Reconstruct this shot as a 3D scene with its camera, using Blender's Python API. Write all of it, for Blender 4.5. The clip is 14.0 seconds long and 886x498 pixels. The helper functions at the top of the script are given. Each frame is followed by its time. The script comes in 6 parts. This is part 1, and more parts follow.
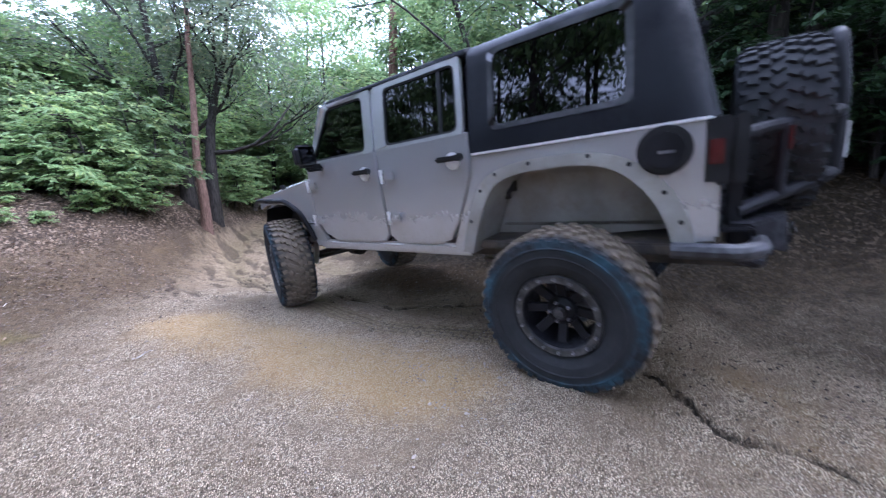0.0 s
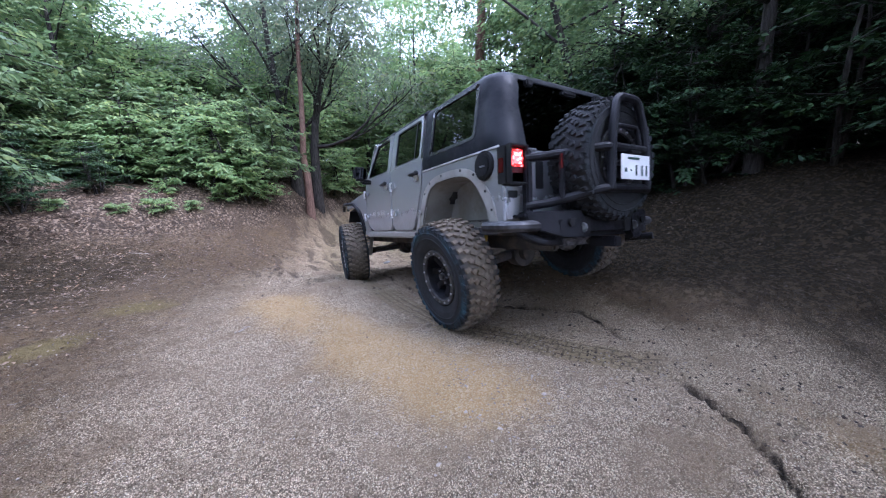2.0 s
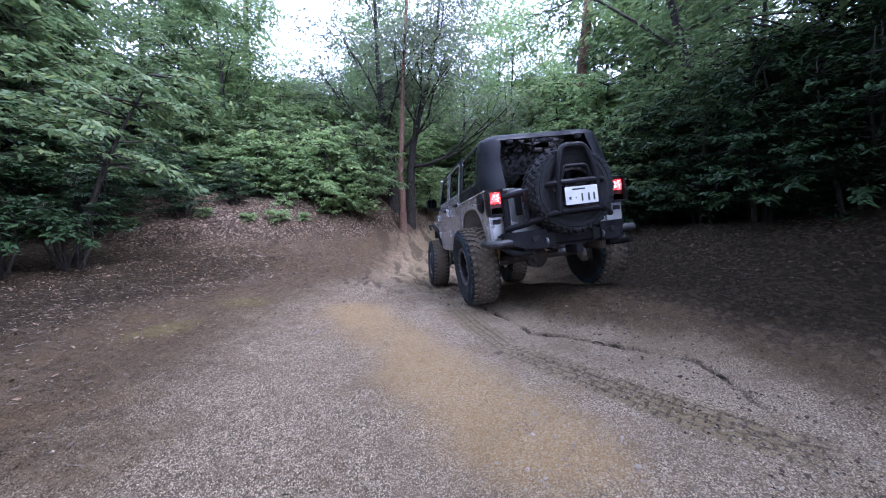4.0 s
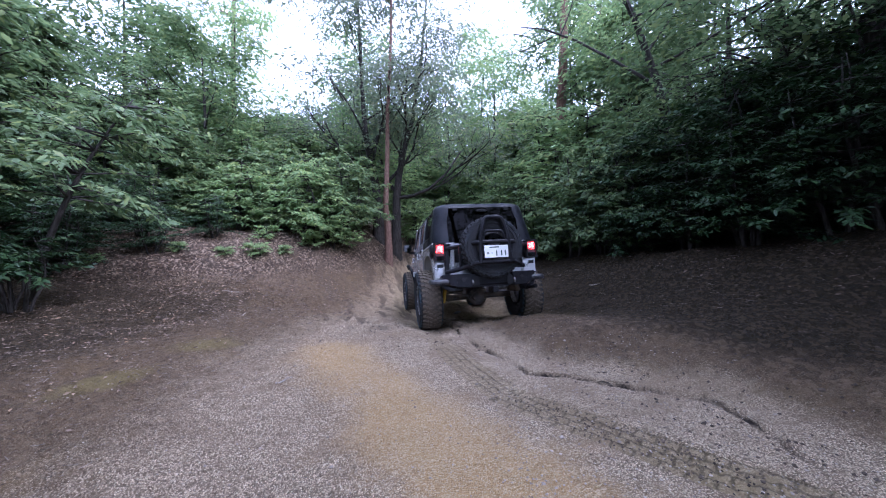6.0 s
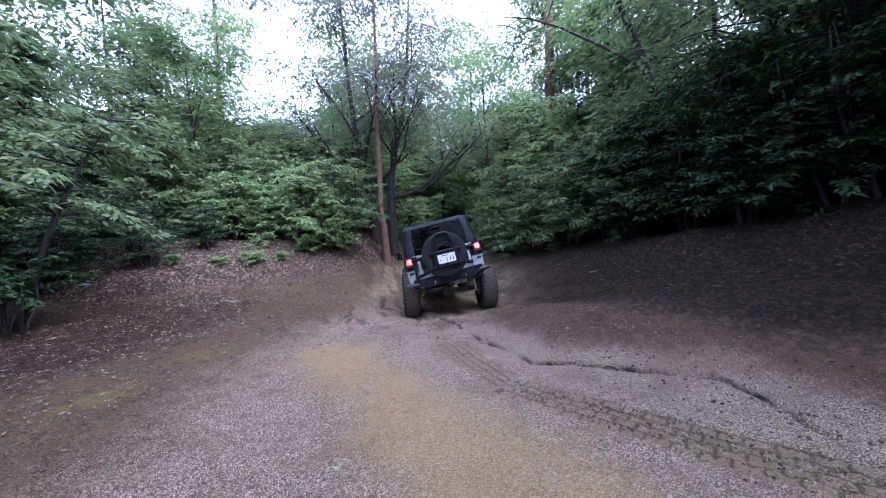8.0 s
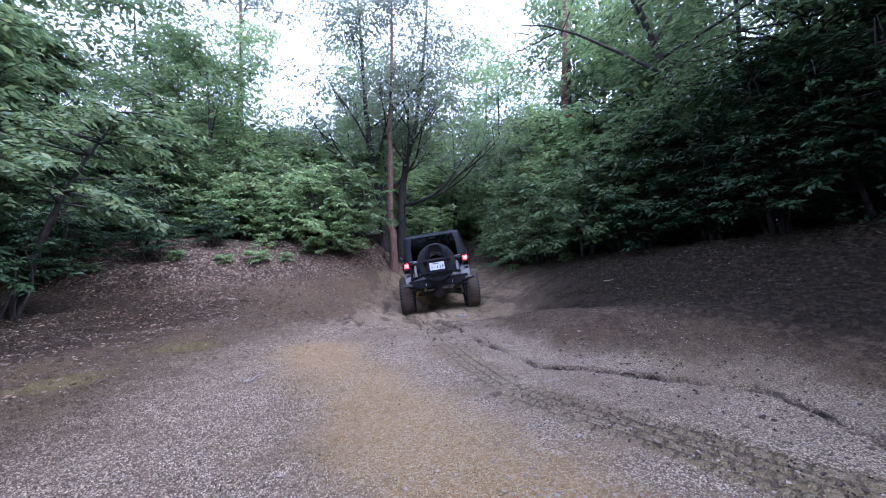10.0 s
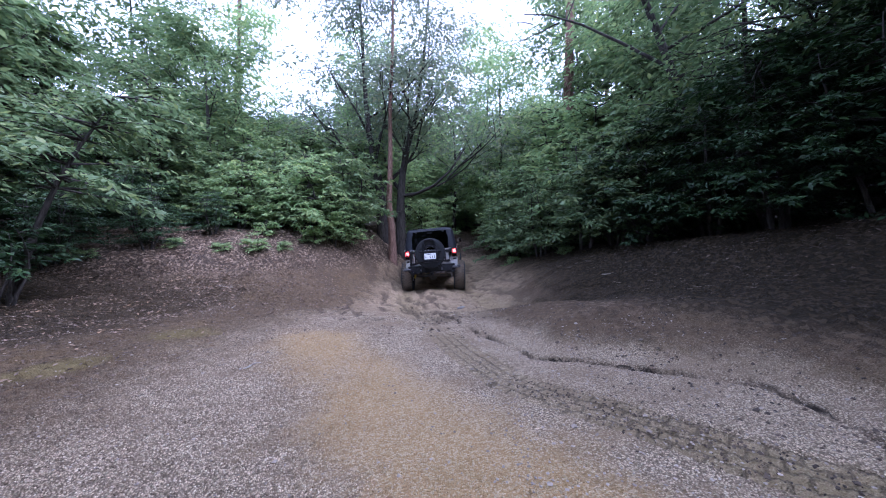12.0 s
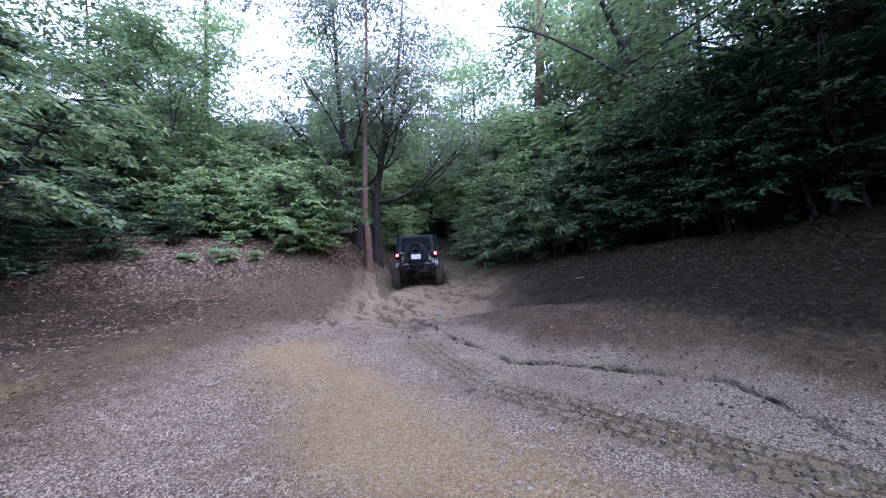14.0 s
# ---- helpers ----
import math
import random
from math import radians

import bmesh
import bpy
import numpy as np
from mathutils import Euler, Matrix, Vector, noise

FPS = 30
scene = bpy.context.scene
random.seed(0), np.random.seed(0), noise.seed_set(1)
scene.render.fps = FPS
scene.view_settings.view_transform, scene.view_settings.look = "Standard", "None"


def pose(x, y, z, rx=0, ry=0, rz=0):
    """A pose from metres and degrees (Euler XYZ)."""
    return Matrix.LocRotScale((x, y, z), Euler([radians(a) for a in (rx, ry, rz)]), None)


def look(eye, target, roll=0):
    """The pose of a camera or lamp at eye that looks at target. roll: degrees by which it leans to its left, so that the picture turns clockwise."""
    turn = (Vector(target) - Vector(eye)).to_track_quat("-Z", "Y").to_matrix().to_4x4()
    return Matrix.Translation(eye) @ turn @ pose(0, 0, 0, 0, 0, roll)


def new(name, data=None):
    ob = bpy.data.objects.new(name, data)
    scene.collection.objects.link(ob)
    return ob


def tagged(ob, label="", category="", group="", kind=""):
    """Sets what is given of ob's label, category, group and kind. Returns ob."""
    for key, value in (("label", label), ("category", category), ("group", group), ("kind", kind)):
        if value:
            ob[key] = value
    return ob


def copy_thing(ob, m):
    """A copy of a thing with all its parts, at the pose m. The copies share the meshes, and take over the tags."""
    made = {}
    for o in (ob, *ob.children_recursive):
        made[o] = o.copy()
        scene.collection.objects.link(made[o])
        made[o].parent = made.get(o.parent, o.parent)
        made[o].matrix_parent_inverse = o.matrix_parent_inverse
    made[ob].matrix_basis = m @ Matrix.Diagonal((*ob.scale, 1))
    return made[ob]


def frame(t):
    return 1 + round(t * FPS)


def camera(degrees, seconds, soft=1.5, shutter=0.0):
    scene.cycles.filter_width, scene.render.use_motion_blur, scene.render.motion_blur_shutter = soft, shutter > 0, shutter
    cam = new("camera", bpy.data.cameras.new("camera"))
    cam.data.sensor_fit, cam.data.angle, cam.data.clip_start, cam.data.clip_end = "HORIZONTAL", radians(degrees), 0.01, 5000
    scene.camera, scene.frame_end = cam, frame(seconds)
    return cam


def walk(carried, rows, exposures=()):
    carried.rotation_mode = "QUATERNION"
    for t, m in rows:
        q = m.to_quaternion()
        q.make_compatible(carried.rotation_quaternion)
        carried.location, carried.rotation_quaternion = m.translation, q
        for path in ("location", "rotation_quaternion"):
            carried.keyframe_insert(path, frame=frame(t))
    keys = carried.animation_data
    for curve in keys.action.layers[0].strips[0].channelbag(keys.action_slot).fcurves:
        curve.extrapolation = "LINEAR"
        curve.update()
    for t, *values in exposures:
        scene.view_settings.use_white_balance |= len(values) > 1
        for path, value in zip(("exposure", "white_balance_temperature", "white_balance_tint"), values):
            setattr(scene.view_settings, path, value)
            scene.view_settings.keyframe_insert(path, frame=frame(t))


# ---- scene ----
# ------------------------------------------------------------------ camera
cam = camera(105.0, 14.0, soft=1.05, shutter=0.4)
PATH = [
    (0, pose(-0.542, -0.783, 1.353, 82.40, 1.37, -30.11)),
    (0.5, pose(-0.550, -0.796, 1.405, 81.05, 3.78, -33.39)),
    (1, pose(-0.396, -0.748, 1.464, 80.28, 5.20, -23.13)),
    (1.5, pose(-0.289, -0.831, 1.467, 80.73, 5.24, -15.96)),
    (2, pose(-0.321, -0.843, 1.465, 80.40, 1.41, -15.67)),
    (2.5, pose(-0.368, -0.828, 1.428, 86.15, 5.42, -14.57)),
    (2.8, pose(-0.313, -0.856, 1.412, 86.29, 3.41, -13.45)),
    (3, pose(-0.320, -0.839, 1.446, 86.41, 5.81, -9.82)),
    (3.3, pose(-0.277, -0.784, 1.452, 83.88, 1.87, -7.84)),
    (3.6, pose(-0.173, -0.714, 1.416, 83.52, -0.19, -0.43)),
    (5.8, pose(-0.155, -0.383, 1.368, 89.02, 0.88, -1.64)),
    (6, pose(-0.144, -0.358, 1.368, 89.16, 0.78, -2.62)),
    (6.5, pose(-0.139, -0.345, 1.358, 89.21, 1.63, -2.43)),
    (7, pose(-0.134, -0.333, 1.348, 90.09, 1.76, -4.23)),
    (7.5, pose(-0.129, -0.321, 1.339, 89.49, 3.12, -3.50)),
    (8, pose(-0.124, -0.309, 1.329, 88.79, 4.26, -3.00)),
    (8.2, pose(-0.123, -0.304, 1.325, 89.13, 3.17, -1.96)),
    (10.3, pose(0.000, 0.001, 1.081, 91.47, 1.83, -0.54)),
    (10.5, pose(0.000, 0.001, 1.081, 91.02, -0.53, -0.02)),
    (11, pose(0.000, 0.001, 1.081, 90.87, -0.02, -0.71)),
    (11.5, pose(0.000, 0.001, 1.081, 89.92, 1.14, -0.82)),
    (12, pose(0.000, 0.001, 1.081, 90.05, 1.46, -1.16)),
    (12.5, pose(0.000, 0.001, 1.081, 90.28, 1.32, -2.31)),
    (13, pose(0.000, 0.001, 1.081, 90.39, 1.39, -2.65)),
    (13.5, pose(0.000, 0.001, 1.081, 90.41, 1.63, -2.71)),
    (14, pose(0.000, 0.001, 1.081, 91.05, 2.33, -5.05)),
]
walk(cam, PATH, exposures=[(0.0, 2.15, 4950, 26), (1.5, 1.94, 4950, 26), (3.5, 1.64, 4930, 29), (8.0, 1.52, 4840, 32), (14.0, 1.5, 4800, 34)])

# ------------------------------------------------------------------ light
SUN_EL, SUN_AZ = radians(54), radians(120)
world = bpy.data.worlds.new("sky")
scene.world = world
world.use_nodes = True
wn = world.node_tree
wn.nodes.clear()
sky = wn.nodes.new("ShaderNodeTexSky")
sky.sky_type = "NISHITA"
sky.sun_disc = False
sky.sun_elevation, sky.sun_rotation = SUN_EL, SUN_AZ
sky.air_density, sky.dust_density, sky.ozone_density = 1.0, 6.0, 1.0
# a thin overcast: most of the blue is washed out by cloud
cloud_map = wn.nodes.new("ShaderNodeTexCoord")
cloud = wn.nodes.new("ShaderNodeTexNoise")
cloud.inputs["Scale"].default_value, cloud.inputs["Detail"].default_value = 2.2, 5
wn.links.new(cloud_map.outputs["Generated"], cloud.inputs["Vector"])
ramp = wn.nodes.new("ShaderNodeMapRange")
ramp.inputs["From Min"].default_value, ramp.inputs["From Max"].default_value = 0.3, 0.62
ramp.inputs["To Min"].default_value, ramp.inputs["To Max"].default_value = 0.55, 0.96
wn.links.new(cloud.outputs["Fac"], ramp.inputs["Value"])
mix = wn.nodes.new("ShaderNodeMix")
mix.data_type = "RGBA"
wn.links.new(ramp.outputs["Result"], mix.inputs["Factor"])
wn.links.new(sky.outputs["Color"], mix.inputs["A"])
mix.inputs["B"].default_value = (9.4, 9.8, 10.4, 1)
bg = wn.nodes.new("ShaderNodeBackground")
bg.inputs["Strength"].default_value = 0.14
wn.links.new(mix.outputs["Result"], bg.inputs["Color"])
wout = wn.nodes.new("ShaderNodeOutputWorld")
wn.links.new(bg.outputs["Background"], wout.inputs["Surface"])
sun = new("sun", bpy.data.lights.new("sun", "SUN"))
sun.data.energy, sun.data.angle, sun.data.color = 2.2, radians(34), (1.0, 0.97, 0.92)
sun.matrix_world = look((0, 0, 60), (60 * math.sin(SUN_AZ) * -1, 60 * math.cos(SUN_AZ) * -1, 60 - 60 * math.tan(SUN_EL)))


# ------------------------------------------------------------------ materials
class Mat:
    """Small builder for node materials."""

    def __init__(self, name, rough=0.6, metal=0.0, spec=0.5):
        self.m = bpy.data.materials.new(name)
        self.m.use_nodes = True
        self.t = self.m.node_tree
        self.b = self.t.nodes["Principled BSDF"]
        self.b.inputs["Roughness"].default_value = rough
        self.b.inputs["Metallic"].default_value = metal
        self.b.inputs["Specular IOR Level"].default_value = spec
        self.coord = self.t.nodes.new("ShaderNodeTexCoord")

    def node(self, kind, **values):
        n = self.t.nodes.new(kind)
        for k, v in values.items():
            n.inputs[k.replace("_", " ")].default_value = v
        return n

    def link(self, a, b):
        self.t.links.new(a, b)

    def noise(self, scale, detail=4, rough=0.55, space="Object", warp=0.0):
        n = self.node("ShaderNodeTexNoise", Scale=scale, Detail=detail, Roughness=rough, Distortion=warp)
        self.link(self.coord.outputs[space], n.inputs["Vector"])
        return n.outputs["Fac"]

    def band(self, value, lo, hi, a=0.0, b=1.0):
        n = self.node("ShaderNodeMapRange", From_Min=lo, From_Max=hi, To_Min=a, To_Max=b)
        n.interpolation_type = "SMOOTHSTEP"
        self.link(value, n.inputs["Value"])
        return n.outputs["Result"]

    def math(self, op, a, b=0.0):
        n = self.t.nodes.new("ShaderNodeMath")
        n.operation = op
        for i, v in enumerate((a, b)):
            if isinstance(v, (int, float)):
                n.inputs[i].default_value = v
            else:
                self.link(v, n.inputs[i])
        return n.outputs[0]

    def mix(self, fac, a, b):
        n = self.t.nodes.new("ShaderNodeMix")
        n.data_type = "RGBA"
        for key, v in (("Factor", fac), ("A", a), ("B", b)):
            if isinstance(v, (tuple, list)):
                n.inputs[key].default_value = (*v, 1)
            elif isinstance(v, (int, float)):
                n.inputs[key].default_value = v
            else:
                self.link(v, n.inputs[key])
        return n.outputs["Result"]

    def color(self, v):
        if isinstance(v, (tuple, list)):
            self.b.inputs["Base Color"].default_value = (*v, 1)
        else:
            self.link(v, self.b.inputs["Base Color"])
        return self

    def rough(self, v):
        self.link(v, self.b.inputs["Roughness"])
        return self

    def bump(self, height, strength=0.4, distance=0.01, then=None):
        n = self.node("ShaderNodeBump", Strength=strength, Distance=distance)
        self.link(height, n.inputs["Height"])
        if then is not None:
            self.link(then, n.inputs["Normal"])
        self.link(n.outputs["Normal"], self.b.inputs["Normal"])
        return n.outputs["Normal"]

    def position(self):
        g = self.t.nodes.new("ShaderNodeNewGeometry")
        s = self.t.nodes.new("ShaderNodeSeparateXYZ")
        self.link(g.outputs["Position"], s.inputs[0])
        return s.outputs


def speckled(name, a, b, scale, rough=0.6, metal=0.0, fine=None, bump=0.2, dirt=None, dirt_amount=0.5, spec=0.5):
    """A surface of two tones at a large scale, with fine grain and perhaps dirt on it."""
    k = Mat(name, rough, metal, spec)
    c = k.mix(k.band(k.noise(scale), 0.35, 0.65), a, b)
    g = k.noise(fine or scale * 12, 3)
    if dirt:
        c = k.mix(k.math("MULTIPLY", k.band(k.noise(scale * 1.7, 6, 0.7), 0.42, 0.7), dirt_amount), c, dirt)
        k.rough(k.band(k.noise(scale * 1.7, 6, 0.7), 0.42, 0.7, rough, 0.9))
    k.color(c)
    k.bump(g, bump, 0.004)
    return k.m


def leaf_material(name, dark, light, thin=0.35):
    """Leaves: green that varies from leaf to leaf, with some light passing through the blade."""
    k = Mat(name, 0.5, 0.0, 0.3)
    g = k.t.nodes.new("ShaderNodeNewGeometry")
    c = k.mix(k.band(g.outputs["Random Per Island"], 0.0, 1.0), dark, light)
    c = k.mix(k.band(g.outputs["Random Per Island"], 0.72, 1.0, 0.0, 0.6), c, (light[0] * 1.35, light[1] * 1.12, light[2] * 0.75))
    c = k.mix(k.band(k.noise(0.5, 2, space="Object"), 0.35, 0.7, 0.0, 0.5), c, dark)
    k.color(c)
    tr = k.t.nodes.new("ShaderNodeBsdfTranslucent")
    k.link(c, tr.inputs["Color"])
    m = k.t.nodes.new("ShaderNodeMixShader")
    m.inputs[0].default_value = thin
    k.link(k.b.outputs[0], m.inputs[1])
    k.link(tr.outputs[0], m.inputs[2])
    k.link(m.outputs[0], k.t.nodes["Material Output"].inputs["Surface"])
    return k.m


def bark_material(name, a, b, stretch=6.0):
    k = Mat(name, 0.9, 0.0, 0.2)
    mp = k.node("ShaderNodeMapping", Scale=(stretch * 2, stretch * 2, stretch * 0.35))
    k.link(k.coord.outputs["Object"], mp.inputs["Vector"])
    n = k.node("ShaderNodeTexNoise", Scale=2.0, Detail=6, Roughness=0.65)
    k.link(mp.outputs[0], n.inputs["Vector"])
    k.color(k.mix(k.band(n.outputs["Fac"], 0.35, 0.65), a, b))
    k.bump(n.outputs["Fac"], 0.8, 0.03)
    return k.m


LEAF = leaf_material("leaf_green", (0.094, 0.147, 0.062), (0.181, 0.249, 0.107), 0.5)
LEAF_BRIGHT = leaf_material("leaf_fresh_green", (0.169, 0.26, 0.103), (0.29, 0.384, 0.164), 0.58)
# the green leaves again, darkened for the shade under the trees
LEAF_SHADED = leaf_material("leaf_shaded_green", (0.0183, 0.0419, 0.0151), (0.0414, 0.0805, 0.0279), 0.25)
# canopy leaves, their green paled to stand in for haze
LEAF_HIGH = leaf_material("leaf_hazy_canopy", (0.13, 0.168, 0.102), (0.221, 0.255, 0.166), 0.55)
LEAF_DRY = leaf_material("leaf_dry_brown", (0.06, 0.0374, 0.0231), (0.23, 0.165, 0.112), 0.1)
BARK_DARK = bark_material("bark_dark_grey", (0.022, 0.019, 0.017), (0.06, 0.053, 0.045))
BARK_PINE = bark_material("bark_red_pine", (0.1, 0.058, 0.042), (0.2, 0.125, 0.092), 9)
def silver_paint():
    """Silver car paint with a fine flake, thin dust, and dried mud spray low down."""
    k = Mat("silver_paint", 0.27, 0.62)
    s = k.t.nodes.new("ShaderNodeSeparateXYZ")
    k.link(k.coord.outputs["Object"], s.inputs[0])
    c = k.mix(k.noise(900, 2), (0.46, 0.465, 0.48), (0.52, 0.525, 0.54))
    low = k.band(k.math("ADD", s.outputs[2], k.math("MULTIPLY", k.noise(6, 6, 0.7), 0.35)), 0.7, 1.0, 0.42, 0.04)
    dust = k.math("MULTIPLY", low, k.band(k.noise(45, 5, 0.75), 0.3, 0.7, 0.4, 1.0))
    k.color(k.mix(dust, c, (0.34, 0.3, 0.245)))
    k.rough(k.band(dust, 0.0, 0.5, 0.26, 0.6))
    k.bump(k.noise(3, 2), 0.04, 0.02)
    return k.m


PAINT = silver_paint()
PRIMER = speckled("dusty_bare_arch", (0.24, 0.23, 0.208), (0.34, 0.328, 0.3), 3, 0.6, 0.1, 60, 0.1, (0.22, 0.185, 0.14), 0.5)
HARDTOP = speckled("black_hardtop", (0.0055, 0.0065, 0.0095), (0.009, 0.0105, 0.0145), 1.5, 0.38, 0.0, 700, 0.08, (0.016, 0.017, 0.02), 0.12, 0.2)
PLASTIC = speckled("black_plastic", (0.008, 0.008, 0.009), (0.016, 0.016, 0.017), 5, 0.5, 0.0, 300, 0.1, None, 0.5, 0.25)
STEEL = speckled("black_powder_steel", (0.006, 0.006, 0.008), (0.013, 0.013, 0.016), 4, 0.4, 0.0, 400, 0.1, (0.03, 0.028, 0.025), 0.15, 0.2)
WORN = speckled("worn_grey_steel", (0.1, 0.1, 0.11), (0.34, 0.34, 0.35), 14, 0.4, 0.6, 120, 0.2)
CHROME = speckled("bare_hinge_metal", (0.68, 0.68, 0.69), (0.78, 0.78, 0.78), 20, 0.3, 0.35, 300, 0.1)
UNDER = speckled("muddy_underbody", (0.03, 0.027, 0.024), (0.07, 0.06, 0.048), 5, 0.8, 0.0, 60, 0.5, (0.2, 0.15, 0.1), 0.4)
YELLOW = speckled("yellow_damper", (0.5, 0.32, 0.02), (0.6, 0.4, 0.04), 6, 0.5)
SPRING = speckled("dusty_coil_spring", (0.25, 0.24, 0.22), (0.4, 0.38, 0.34), 8, 0.5)
PLATE = speckled("white_plate", (0.72, 0.73, 0.72), (0.8, 0.8, 0.79), 9, 0.4)
PLATE_INK = speckled("green_ink", (0.01, 0.04, 0.03), (0.015, 0.05, 0.035), 9, 0.5)
TRIM = speckled("grey_window_edge", (0.03, 0.031, 0.034), (0.05, 0.051, 0.055), 6, 0.25, 0.0, 300, 0.05)
SEAT = speckled("dark_seat_cloth", (0.02, 0.02, 0.022), (0.035, 0.035, 0.037), 6, 0.9, 0.0, 300, 0.4)


def tyre_material(name, muddy):
    """Black rubber, bluish on the walls, with dried mud where it meets the ground."""
    k = Mat(name, 0.8, 0.0, 0.14)
    s = k.t.nodes.new("ShaderNodeSeparateXYZ")
    k.link(k.coord.outputs["Object"], s.inputs[0])
    r = k.math("SQRT", k.math("ADD", k.math("MULTIPLY", s.outputs[1], s.outputs[1]), k.math("MULTIPLY", s.outputs[2], s.outputs[2])))
    wall = k.mix(k.noise(9, 5), (0.013, 0.0135, 0.0145), (0.04, 0.041, 0.043))
    blue = k.mix(k.band(k.noise(5, 5, 0.7), 0.4, 0.65), wall, (0.036, 0.068, 0.088))
    zone = k.math("MULTIPLY", k.math("MULTIPLY", k.band(r, 0.36, 0.4), k.band(r, 0.435, 0.45, 1.0, 0.0)), k.band(k.math("ABSOLUTE", s.outputs[0]), 0.15, 0.16, 0.0, min(1.0, muddy + 0.15)))
    c = k.mix(zone, wall, blue)
    mud = k.mix(k.noise(24, 6, 0.7), (0.075, 0.06, 0.043), (0.25, 0.2, 0.14))
    c = k.mix(k.math("MULTIPLY", k.math("MULTIPLY", k.band(r, 0.44, 0.458), muddy), k.band(k.noise(7, 6, 0.7), 0.2, 0.5)), c, mud)
    k.color(c)
    k.bump(k.noise(60, 5, 0.7), 0.5, 0.006)
    return k.m


TYRE = tyre_material("tyre_rubber", 0.85)
TYRE_CLEAN = tyre_material("clean_tyre_rubber", 0.0)


def glass_material(name, tint, rough=0.02, mirror=0.95):
    k = Mat(name, rough)
    k.t.nodes.remove(k.b)
    gl = k.node("ShaderNodeBsdfGlossy", Roughness=rough)
    gl.inputs["Color"].default_value = (mirror, mirror, mirror * 1.03, 1)
    tr = k.t.nodes.new("ShaderNodeBsdfTransparent")
    tr.inputs["Color"].default_value = (*tint, 1)
    fr = k.node("ShaderNodeFresnel", IOR=1.6)
    m = k.t.nodes.new("ShaderNodeMixShader")
    k.link(fr.outputs[0], m.inputs[0])
    k.link(tr.outputs[0], m.inputs[1])
    k.link(gl.outputs[0], m.inputs[2])
    k.link(m.outputs[0], k.t.nodes["Material Output"].inputs["Surface"])
    return k.m


GLASS_DARK = glass_material("privacy_glass", (0.006, 0.0065, 0.007))
GLASS_REAR = glass_material("rear_privacy_glass", (0.004, 0.0045, 0.005), 0.03, 0.1)
GLASS = glass_material("tinted_door_glass", (0.3, 0.46, 0.37))


def glow_material(name, color, strength):
    k = Mat(name, 0.25)
    k.color(tuple(c * 0.5 for c in color))
    v = k.node("ShaderNodeTexVoronoi", Scale=38.0)
    k.link(k.coord.outputs["Object"], v.inputs["Vector"])
    e = k.band(v.outputs["Distance"], 0.2, 0.5, 1.0, 0.06)
    k.b.inputs["Emission Color"].default_value = (*color, 1)
    k.link(k.math("MULTIPLY", e, strength), k.b.inputs["Emission Strength"])
    return k.m


LAMP_RED = glow_material("lit_brake_lamp", (1.0, 0.045, 0.03), 4.5)
LAMP_CORE = glow_material("bright_lamp_core", (1.0, 0.22, 0.17), 8.0)
LAMP_OFF = speckled("red_lens", (0.05, 0.005, 0.005), (0.075, 0.008, 0.008), 20, 0.2)
# ------------------------------------------------------------------ ground
def smooth(v, lo, hi):
    t = np.clip((np.asarray(v, float) - lo) / (hi - lo), 0, 1)
    return t * t * (3 - 2 * t)


TRAIL_Y = [-6, 0, 2, 3.2, 4.2, 5.2, 6.6, 8.5, 11.5, 13.5, 16, 20, 27, 40]
TRAIL_Z = [0.3, 0.3, 0.32, 0.3, 0.22, 0.07, -0.13, -0.19, -0.13, 0.0, 0.35, 1.0, 2.3, 4.6]
TRAIL_X = [1.6, 1.5, 1.25, 1.05, 0.9, 0.7, 0.42, 0.1, -0.05, 0.2, 0.7, 1.6, 2.4, 3.5]


def relief(x, y):
    """Slow unevenness of the soil."""
    return (0.035 * np.sin(1.9 * x + 0.7 * np.sin(1.3 * y)) * np.sin(1.6 * y + 0.5) + 0.018 * np.sin(4.3 * x - 2.1 * y) * np.sin(3.7 * y + 1.1 * x)
            + 0.008 * np.sin(9.1 * x + 5.3 * y) * np.sin(8.3 * y - 3.9 * x))


CRACK = [(-0.70, 8.05), (0.15, 5.11), (0.34, 3.25), (0.43, 3.01), (0.66, 2.37), (0.90, 2.28), (1.13, 2.14), (1.32, 1.96), (1.46, 1.88), (1.68, 1.79), (1.71, 1.62), (1.71, 1.50), (1.62, 1.00), (1.52, 0.60), (1.47, 0.20), (1.22, -0.19), (1.33, -0.44), (1.38, -0.81), (1.42, -1.60)]


LATTICE = np.random.RandomState(5).uniform(-1, 1, (64, 64))


def lumps(x, y, size):
    """Uneven lumps of soil of about one size, between -1 and 1."""
    a, b = np.asarray(x, float) / size + 200.3, np.asarray(y, float) / size + 300.7
    i, j = np.floor(a).astype(int), np.floor(b).astype(int)
    p, q = a - i, b - j
    p, q = p * p * (3 - 2 * p), q * q * (3 - 2 * q)
    i, j, k, l = i % 64, j % 64, (i + 1) % 64, (j + 1) % 64
    return (LATTICE[i, j] * (1 - p) + LATTICE[k, j] * p) * (1 - q) + (LATTICE[i, l] * (1 - p) + LATTICE[k, l] * p) * q


